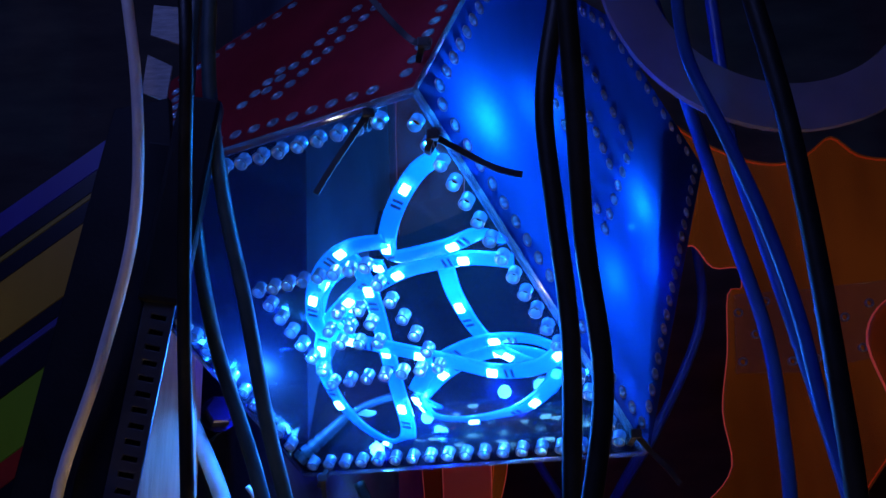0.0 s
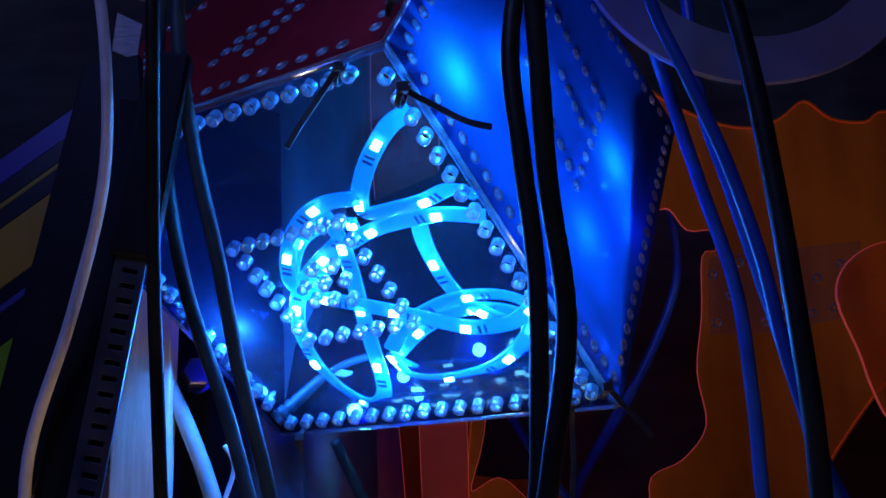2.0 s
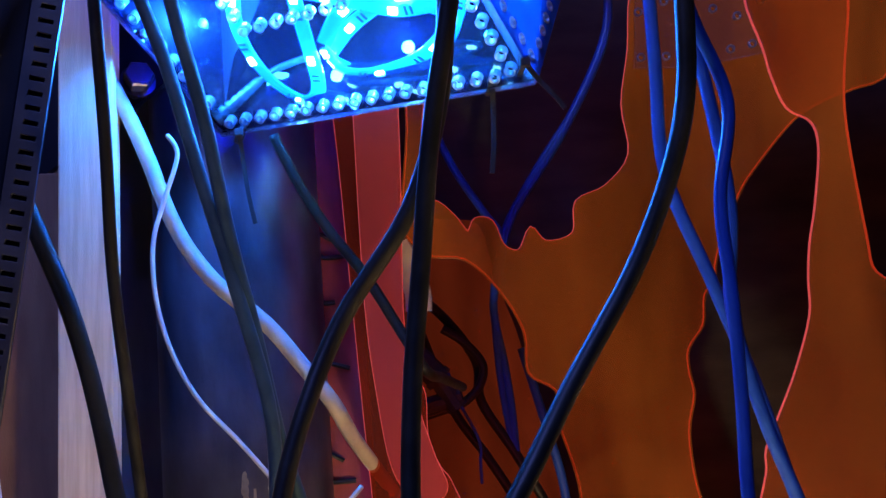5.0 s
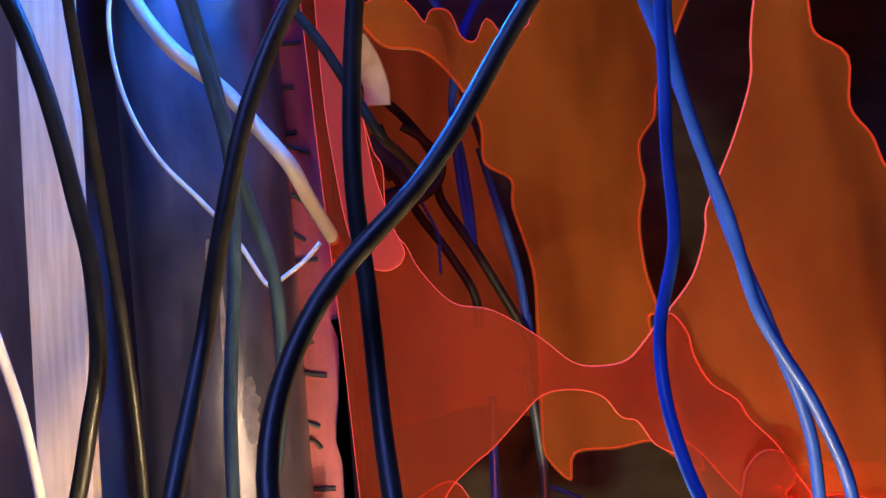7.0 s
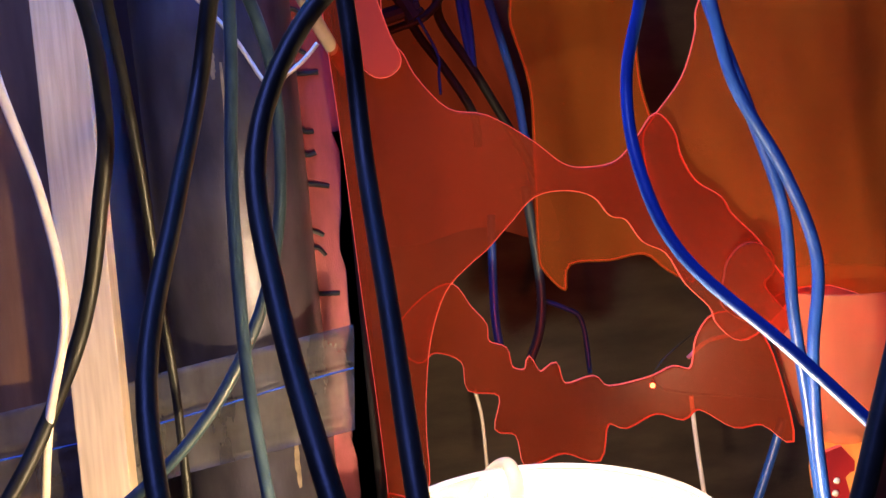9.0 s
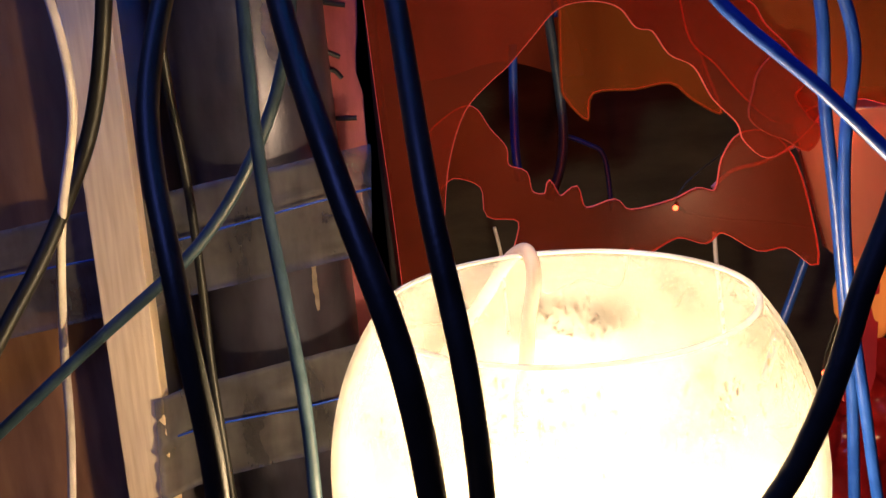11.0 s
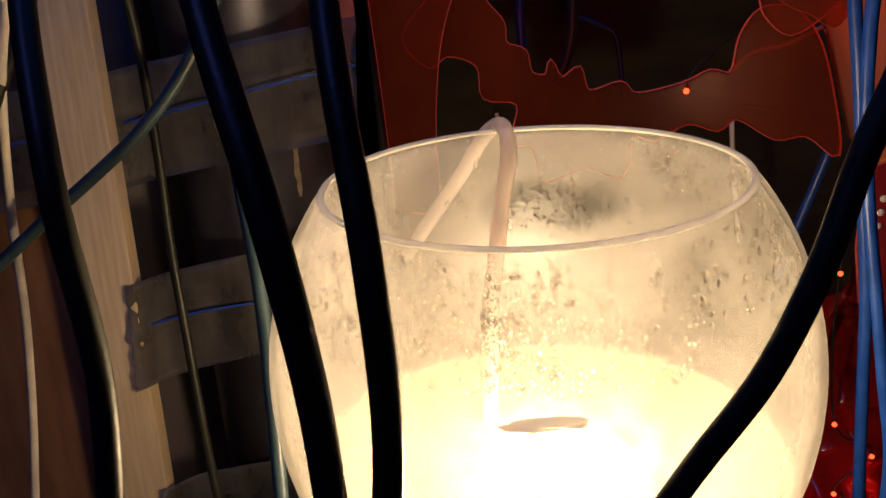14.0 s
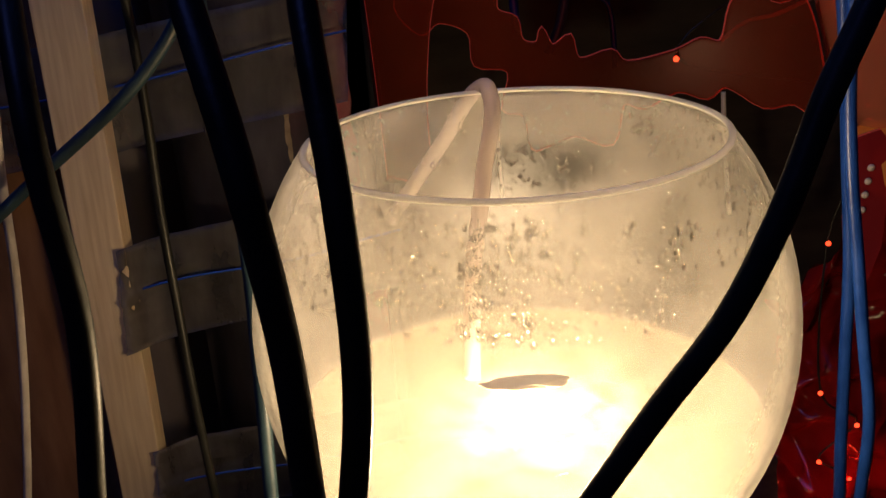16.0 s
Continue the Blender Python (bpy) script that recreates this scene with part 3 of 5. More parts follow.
for k in range(14):
    zz = 0.03 + 0.024 * k + 0.007 * math.sin(k * 2.3)
    part("tie", sweep(spline([(-0.018, -0.014, zz), (-0.0155, -0.0172, zz + 0.001), (-0.011 + 0.002 * math.sin(k * 1.7), -0.0168, zz - 0.002 + 0.003 * math.sin(k)), (-0.004 + 0.007 * (k % 3 == 0), -0.0160, zz - 0.003 - 0.002 * (k % 2))], 4), circle(0.0016, 6)), M_BLACK, beam)
bm = bmesh.new()
rag = random.Random(4)
left, right = [], []
for k in range(26):
    zz = -0.20 + 0.0135 * k
    left.append(bm.verts.new((-0.001 + 0.012 * k / 26 + rag.uniform(-0.003, 0.003), -0.0185, zz)))
    right.append(bm.verts.new((0.017, -0.0185, zz)))
for k in range(25):
    bm.faces.new((left[k], right[k], right[k + 1], left[k + 1]))
bmesh.ops.solidify(bm, geom=bm.faces[:], thickness=0.003)
part("ragged_strip", bm, M_BLACK, beam, "ragged black strip along the beam")
part("sealant_line", sweep(spline([(-0.013, -0.0158, -0.05 + 0.018 * k + 0.003 * math.sin(k * 3.1)) for k in range(34)], 2), [(-0.0015, -0.001), (0.0015, -0.001), (0.0015, 0.001), (-0.0015, 0.001)]), M_BLACK, beam)

# ---- fish bowl ----
BOWL = (0.0712, 0.2665, -0.005)
PATCH_A, PATCH_B = (0.012, 0.083, 0.111), (0.054, -0.050, 0.136)
M_GLASS, nt, out = nodes("fogged_glass")
fog = noise_node(nt, 26, 6)
fine = noise_node(nt, 420, 3)
both = add(nt, "ShaderNodeMath")
both.operation = "MULTIPLY_ADD"
both.inputs[1].default_value = 0.35
nt.links.new(fine.outputs[0], both.inputs[0])
nt.links.new(fog.outputs[0], both.inputs[2])


def wiped(centre, size, flat=1.0):
    """1 at a spot on the glass, fading to 0 at size metres."""
    tc = nt.nodes.new("ShaderNodeTexCoord")
    far = nt.nodes.new("ShaderNodeVectorMath")
    far.operation = "DISTANCE"
    squash = add(nt, "ShaderNodeMapping", Scale=(1, 1, flat))
    nt.links.new(tc.outputs["Object"], squash.inputs[0])
    far.inputs[1].default_value = (centre[0], centre[1], centre[2] * flat)
    nt.links.new(squash.outputs[0], far.inputs[0])
    edge = add(nt, "ShaderNodeMath")
    edge.operation = "MULTIPLY_ADD"
    edge.inputs[1].default_value = 0.03
    nt.links.new(fog.outputs[0], edge.inputs[0])
    nt.links.new(far.outputs["Value"], edge.inputs[2])
    fall = nt.nodes.new("ShaderNodeMapRange")
    fall.inputs["From Min"].default_value, fall.inputs["From Max"].default_value = size * 0.25 + 0.015, size + 0.015
    fall.inputs["To Min"].default_value, fall.inputs["To Max"].default_value = 0.85, 0.0
    nt.links.new(edge.outputs[0], fall.inputs["Value"])
    return fall.outputs[0]


split = nt.nodes.new("ShaderNodeSeparateXYZ")
nt.links.new(nt.nodes.new("ShaderNodeTexCoord").outputs["Object"], split.inputs[0])
misted = nt.nodes.new("ShaderNodeMapRange")
misted.inputs["From Min"].default_value, misted.inputs["From Max"].default_value = 0.02, 0.07
misted.inputs["To Min"].default_value, misted.inputs["To Max"].default_value = 0.0, 0.20
nt.links.new(split.outputs["Y"], misted.inputs["Value"])
damp = nt.nodes.new("ShaderNodeMath")
nt.links.new(both.outputs[0], damp.inputs[0])
nt.links.new(misted.outputs[0], damp.inputs[1])
both = damp
less = nt.nodes.new("ShaderNodeMath")
less.operation = "SUBTRACT"
nt.links.new(both.outputs[0], less.inputs[0])
nt.links.new(wiped(PATCH_A, 0.033, 2.0), less.inputs[1])
less2 = nt.nodes.new("ShaderNodeMath")
less2.operation = "SUBTRACT"
nt.links.new(less.outputs[0], less2.inputs[0])
nt.links.new(wiped(PATCH_B, 0.032, 1.1), less2.inputs[1])
both = less2
clear = ramp(nt, both.outputs[0], [(0.12, (0.994, 0.994, 0.994)), (0.35, (0.970, 0.970, 0.970)), (0.60, (0.892, 0.892, 0.892)), (0.85, (0.79, 0.79, 0.79))])
haze = mix(nt, add(nt, "ShaderNodeBsdfDiffuse", Color=(0.86, 0.84, 0.80, 1)).outputs[0], add(nt, "ShaderNodeBsdfTranslucent", Color=(0.86, 0.84, 0.80, 1)).outputs[0], 0.5)
body = mix(nt, haze, add(nt, "ShaderNodeBsdfTransparent", Color=(0.97, 0.97, 0.96, 1)).outputs[0], clear)
face_w = add(nt, "ShaderNodeLayerWeight", Blend=0.5)
power = nt.nodes.new("ShaderNodeMath")
power.operation = "POWER"
power.inputs[1].default_value = 4.0
nt.links.new(face_w.outputs["Facing"], power.inputs[0])
scaled = nt.nodes.new("ShaderNodeMath")
scaled.operation = "MULTIPLY_ADD"
scaled.inputs[1].default_value, scaled.inputs[2].default_value = 0.6, 0.008
nt.links.new(power.outputs[0], scaled.inputs[0])
shine = add(nt, "ShaderNodeBsdfGlossy", Roughness=0.28)
dent = add(nt, "ShaderNodeBump", Strength=0.25, Distance=0.0008)
nt.links.new(fine.outputs[0], dent.inputs["Height"])
nt.links.new(dent.outputs[0], shine.inputs["Normal"])
nt.links.new(mix(nt, body, shine.outputs[0], scaled.outputs[0]), out.inputs[0])
M_MILK = sheet("milky_water", (1.0, 0.93, 0.78), (0.95, 0.90, 0.80), 0.86, 0.05, stain=30, gloss=1.33)
bowl = thing("fish_bowl", "round glass bowl fogged with mist and water drops", "bowl", place=BOWL)
R, ZC, H = 0.087, 0.086, 0.095
prof = []
a0, a1 = -math.asin(0.9), math.asin((0.1485 - ZC) / H)
for i in range(33):
    a = a0 + (a1 - a0) * i / 32
    prof.append((R * math.cos(a), max(0.0, ZC + H * math.sin(a))))
inner = [(max(r - 0.0022, 0.0), z + (0.002 if i < 4 else 0)) for i, (r, z) in enumerate(prof)]
part("glass", lathe([(0.0, 0.0)] + prof + inner[::-1] + [(0.0, inner[0][1])], 96), M_GLASS, bowl, smooth=True)
rim_r = prof[-1][0] - 0.0011
part("rim", lathe([(rim_r + 0.0012 * math.cos(i * math.pi / 6), prof[-1][1] + 0.0009 * math.sin(i * math.pi / 6)) for i in range(13)], 96), sheet("glass_rim", (0.97, 0.97, 0.95), (0.95, 0.93, 0.88), 0.12, 0.05), bowl, "thick rounded glass rim", smooth=True)
LEVEL = 0.053
water = []
for i in range(25):
    a = a0 + (math.asin((LEVEL - ZC) / H) - a0) * i / 24
    water.append((R * math.cos(a) - 0.003, max(0.003, ZC + H * math.sin(a))))
milk = tagged(part("milky_water", lathe([(0, 0.003)] + water + [(water[-1][0] * (1 - k / 40), LEVEL) for k in range(1, 41)], 144), M_MILK, None, smooth=True), "glowing milky white water in the bowl", "water", kind="")
milk.location = BOWL
for v in milk.data.vertices:
    if v.co.z > LEVEL - 0.0005:
        near = math.exp(-(((v.co.x - 0.012) / 0.030) ** 2 + ((v.co.y + 0.004) / 0.034) ** 2))
        v.co.z += (0.0006 + 0.0055 * near) * noise.noise(v.co * 95) + (0.0004 + 0.0022 * near) * noise.noise(v.co * 300) + 0.0025 * near

air = tagged(part("air_tube", sweep(spline([(0.024, 0.357, 0.086), (0.032, 0.356, 0.097), (0.041, 0.352, 0.110), (0.051, 0.346, 0.125), (0.059, 0.339, 0.139), (0.065, 0.331, 0.1455), (0.067, 0.323, 0.144), (0.067, 0.317, 0.136), (0.063, 0.312, 0.119), (0.061, 0.306, 0.108), (0.057, 0.300, 0.087), (0.054, 0.292, 0.046)], 10), circle(0.0031)), M_TUBE, smooth=True), "milky silicone air tube bent over into the bowl", "tube")
stand = tagged(part("bowl_stand", lathe([(0, -0.336), (0.07, -0.336), (0.07, -0.33), (0.055, -0.32), (0.055, -0.02), (0.066, -0.012), (0.066, -0.0005), (0, -0.0005)], 48, (BOWL[0], BOWL[1], BOWL[2])), M_BLACK), "black round stand under the glass bowl", "stand")

# ---- hanging cables ----


def cable(label, material, radius, points, group="hanging cables", name="cable"):
    line = spline(points, 6)
    ob = part(name, sweep(line, circle(radius)), material, smooth=True)
    return tagged(ob, label, "cable", group)


def reach(points, top=None, low=None):
    """Carries a cable's line on past its seen ends."""
    p = [tuple(q) for q in points]
    for end, goal in ((0, top), (-1, low)):
        if goal is None:
            continue
        a, b = Vector(p[end]), Vector(p[1 if end == 0 else -2])
        step, goal = a - b, Vector(goal)
        more = [a + step]
        k = max(1, int((goal - more[0]).length / max(step.length, 0.02)))
        more += [more[0].lerp(goal, i / k) for i in range(1, k + 1)]
        p = [tuple(q) for q in reversed(more)] + p if end == 0 else p + [tuple(q) for q in more]
    return p


cable("black rubber cable curving in front of the timber", M_CABLE, 0.0038, reach([
        (-0.135, 0.388, 0.484), (-0.126, 0.388, 0.460), (-0.117, 0.388, 0.436), (-0.110, 0.388, 0.411),
        (-0.105, 0.388, 0.387), (-0.101, 0.388, 0.363), (-0.097, 0.388, 0.339), (-0.096, 0.388, 0.315),
        (-0.098, 0.390, 0.291), (-0.105, 0.396, 0.267), (-0.112, 0.402, 0.243), (-0.120, 0.407, 0.219),
        (-0.130, 0.410, 0.195), (-0.141, 0.400, 0.170), (-0.153, 0.390, 0.146), (-0.168, 0.380, 0.122)], (-0.118, 0.41, 0.60), (-0.24, 0.40, 0.03)))
cable("thin black cable hanging almost straight", M_CABLE, 0.0023, reach([
        (-0.0783, 0.2933, 0.6204), (-0.0800, 0.3030, 0.5761), (-0.0805, 0.3128, 0.5308), (-0.0811, 0.3226, 0.4865),
        (-0.0827, 0.3323, 0.4421), (-0.0813, 0.3419, 0.3976), (-0.0797, 0.3511, 0.3530), (-0.0783, 0.3598, 0.3074),
        (-0.0803, 0.3766, 0.2627), (-0.0844, 0.3972, 0.2179), (-0.0857, 0.4110, 0.1728), (-0.0859, 0.4115, 0.1266),
        (-0.0866, 0.4083, 0.0810), (-0.0849, 0.4029, 0.0353), (-0.0828, 0.3966, -0.0106), (-0.0795, 0.3901, -0.0567)], (-0.09, 0.30, 0.80), (-0.07, 0.36, -0.33)))
cable("grey-green cable hanging and swinging aside", M_CABLE_GREY, 0.0030, reach([
        (-0.0856, 0.3507, 0.7264), (-0.0864, 0.3562, 0.6827), (-0.0817, 0.3619, 0.6391), (-0.0735, 0.3679, 0.5954),
        (-0.0663, 0.3741, 0.5514), (-0.0568, 0.3806, 0.5070), (-0.0504, 0.3872, 0.4622), (-0.0417, 0.3935, 0.4171),
        (-0.0341, 0.3992, 0.3717), (-0.0229, 0.4038, 0.3262), (-0.0225, 0.4066, 0.2816), (-0.0292, 0.4049, 0.2360),
        (-0.0474, 0.3998, 0.1905), (-0.0816, 0.3974, 0.1449), (-0.1404, 0.3939, 0.0998), (-0.2020, 0.3860, 0.0522)], (-0.095, 0.36, 0.90), (-0.30, 0.36, 0.03)))
cable("thick black cable crossing in front", M_CABLE, 0.0031, reach([
        (0.0456, 0.2907, 0.6802), (0.0386, 0.2929, 0.6422), (0.0399, 0.2950, 0.6052), (0.0419, 0.2975, 0.5672),
        (0.0399, 0.2993, 0.5290), (0.0357, 0.2998, 0.4911), (0.0229, 0.3026, 0.4537), (-0.0018, 0.3062, 0.4186),
        (-0.0174, 0.2983, 0.3834), (-0.0272, 0.2912, 0.3465), (-0.0357, 0.2852, 0.3077), (-0.0419, 0.2536, 0.2689),
        (-0.0473, 0.2162, 0.2243), (-0.0374, 0.1800, 0.1772), (-0.0341, 0.1754, 0.1302), (-0.0378, 0.1689, 0.0847)], (0.07, 0.33, 0.95), (-0.03, 0.10, -0.30)))
cable("blue-grey cable hanging beside the pipe", M_CABLE_GREY, 0.0030, reach([
        (-0.1003, 0.3848, 0.7382), (-0.1026, 0.3857, 0.6866), (-0.0987, 0.3866, 0.6361), (-0.0898, 0.3875, 0.5855),
        (-0.0736, 0.3883, 0.5349), (-0.0605, 0.3888, 0.4832), (-0.0472, 0.3887, 0.4324), (-0.0361, 0.3876, 0.3814),
        (-0.0371, 0.3849, 0.3292), (-0.0421, 0.3807, 0.2778), (-0.0437, 0.3742, 0.2268), (-0.0425, 0.3646, 0.1760),
        (-0.0373, 0.3524, 0.1278), (-0.0324, 0.3376, 0.0815), (-0.0308, 0.3209, 0.0349), (-0.0294, 0.3036, -0.0104)], (-0.10, 0.38, 0.95), (-0.05, 0.38, -0.33)))
cable("thick black cable sweeping across", M_CABLE, 0.0030, reach([
        (0.0985, 0.2589, 0.6593), (0.1034, 0.2584, 0.6213), (0.1062, 0.2589, 0.5832), (0.1071, 0.2585, 0.5451),
        (0.1080, 0.2604, 0.5071), (0.1050, 0.2633, 0.4701), (0.0903, 0.2678, 0.4317), (0.0655, 0.2639, 0.3942),
        (0.0386, 0.2498, 0.3559), (0.0048, 0.2358, 0.3212), (-0.0099, 0.2176, 0.2858), (-0.0045, 0.1856, 0.2478),
        (0.0071, 0.1475, 0.2123), (0.0177, 0.1263, 0.1793), (0.0214, 0.1258, 0.1465), (0.0222, 0.1257, 0.1136)], (0.15, 0.31, 0.95), (0.02, 0.08, -0.30)))
cable("thick black cable hanging straight", M_CABLE, 0.0029, reach([
        (0.0395, 0.2374, 0.6570), (0.0404, 0.2433, 0.6197), (0.0411, 0.2503, 0.5824), (0.0439, 0.2566, 0.5451),
        (0.0372, 0.2604, 0.5078), (0.0296, 0.2649, 0.4711), (0.0244, 0.2691, 0.4331), (0.0192, 0.2685, 0.3948),
        (0.0166, 0.2633, 0.3561), (0.0185, 0.2562, 0.3185), (0.0197, 0.2390, 0.2802), (0.0231, 0.2022, 0.2417),
        (0.0261, 0.1624, 0.2036), (0.0309, 0.1428, 0.1660), (0.0316, 0.1372, 0.1306), (0.0267, 0.1306, 0.0945)], (0.06, 0.26, 0.95), (0.03, 0.10, -0.30)))
cable("bright blue cable bending away over the bowl", M_CABLE_BLUE, 0.0021, reach([
        (0.092, 0.280, 0.624), (0.101, 0.280, 0.595), (0.107, 0.279, 0.565), (0.110, 0.278, 0.536),
        (0.115, 0.275, 0.506), (0.123, 0.273, 0.477), (0.117, 0.271, 0.447), (0.117, 0.269, 0.418),
        (0.117, 0.269, 0.389), (0.116, 0.269, 0.359), (0.116, 0.268, 0.330), (0.109, 0.268, 0.300),
        (0.108, 0.256, 0.271), (0.117, 0.243, 0.242), (0.145, 0.230, 0.212), (0.172, 0.225, 0.183)], (0.06, 0.20, 0.90), (0.30, 0.28, 0.12)))
cable("blue cable hanging beside the orange sheets", M_CABLE_BLUE, 0.0030, reach([
        (0.119, 0.400, 0.675), (0.129, 0.400, 0.626), (0.139, 0.400, 0.577), (0.140, 0.400, 0.528),
        (0.140, 0.400, 0.478), (0.156, 0.400, 0.429), (0.172, 0.400, 0.380), (0.185, 0.400, 0.331),
        (0.202, 0.400, 0.282), (0.217, 0.400, 0.233), (0.220, 0.400, 0.183), (0.226, 0.400, 0.134),
        (0.231, 0.400, 0.085), (0.236, 0.400, 0.036), (0.238, 0.400, -0.013), (0.240, 0.400, -0.062)], (0.09, 0.47, 0.95), (0.24, 0.44, -0.33)))
cable("blue cable hanging beside the orange sheets", M_CABLE_BLUE, 0.0027, reach([
        (0.131, 0.368, 0.613), (0.136, 0.361, 0.574), (0.142, 0.357, 0.534), (0.147, 0.354, 0.494),
        (0.150, 0.352, 0.454), (0.146, 0.350, 0.415), (0.154, 0.351, 0.375), (0.167, 0.352, 0.335),
        (0.177, 0.352, 0.295), (0.198, 0.352, 0.255), (0.211, 0.352, 0.216), (0.208, 0.352, 0.176),
        (0.209, 0.353, 0.136), (0.213, 0.353, 0.096), (0.219, 0.353, 0.057), (0.225, 0.353, 0.017)], (0.13, 0.40, 0.95), (0.25, 0.40, -0.33)))
cable("thick black cable slanting in front of the bowl", M_CABLE, 0.0027, reach([
        (0.1359, 0.1569, 0.2130), (0.1279, 0.1516, 0.1949), (0.1194, 0.1481, 0.1772), (0.1110, 0.1433, 0.1575),
        (0.1014, 0.1415, 0.1380), (0.0890, 0.1422, 0.1191), (0.0763, 0.1429, 0.0988)], (0.20, 0.20, 0.36), (0.00, 0.15, 0.0)))
cable("white cable hanging in front of the boards", M_CABLE_WHITE, 0.0022, reach([
        (-0.1122, 0.3260, 0.7156), (-0.1073, 0.3323, 0.6668), (-0.1086, 0.3385, 0.6191), (-0.1208, 0.3447, 0.5703),
        (-0.1357, 0.3494, 0.5221), (-0.1366, 0.3539, 0.4723), (-0.1380, 0.3584, 0.4228), (-0.1376, 0.3620, 0.3718),
        (-0.1326, 0.3669, 0.3214), (-0.1245, 0.3762, 0.2695), (-0.1250, 0.3867, 0.2172), (-0.1428, 0.3970, 0.1629),
        (-0.1543, 0.4041, 0.1078), (-0.1622, 0.4098, 0.0526), (-0.1733, 0.4156, -0.0040), (-0.1859, 0.4204, -0.0594)], (-0.11, 0.35, 0.95), (-0.16, 0.33, -0.33)))
cable("cream plastic hose drooping past the pipe", M_HOSE, 0.0044, reach([
        (-0.155, 0.506, 0.626), (-0.147, 0.508, 0.604), (-0.138, 0.510, 0.582), (-0.128, 0.512, 0.560),
        (-0.118, 0.513, 0.537), (-0.110, 0.514, 0.515), (-0.103, 0.514, 0.493), (-0.093, 0.514, 0.471),
        (-0.077, 0.514, 0.449), (-0.052, 0.514, 0.426), (-0.035, 0.514, 0.404), (-0.019, 0.514, 0.382),
        (-0.010, 0.535, 0.361), (0.001, 0.575, 0.338)], (-0.144, 0.500, 0.669), (0.012, 0.605, 0.315)))
cable("thin white wire looping in front of the pipe", M_CABLE_WHITE, 0.0013, reach([
        (-0.100, 0.500, 0.497), (-0.107, 0.500, 0.475), (-0.108, 0.500, 0.453), (-0.105, 0.500, 0.431),
        (-0.098, 0.500, 0.409), (-0.086, 0.500, 0.387), (-0.067, 0.500, 0.365), (-0.050, 0.500, 0.343),
        (-0.038, 0.500, 0.321),
        (-0.033, 0.500, 0.317), (-0.024, 0.500, 0.322), (-0.014, 0.500, 0.329), (-0.005, 0.500, 0.338)], (-0.098, 0.50, 0.53), None))
cable("blue-black cable running down from the light box", M_CABLE, 0.0030, reach([
        (-0.043, 0.515, 0.530), (-0.031, 0.514, 0.503), (-0.016, 0.514, 0.476), (0.003, 0.514, 0.449),
        (0.018, 0.514, 0.422)], None, (0.06, 0.62, 0.38)))


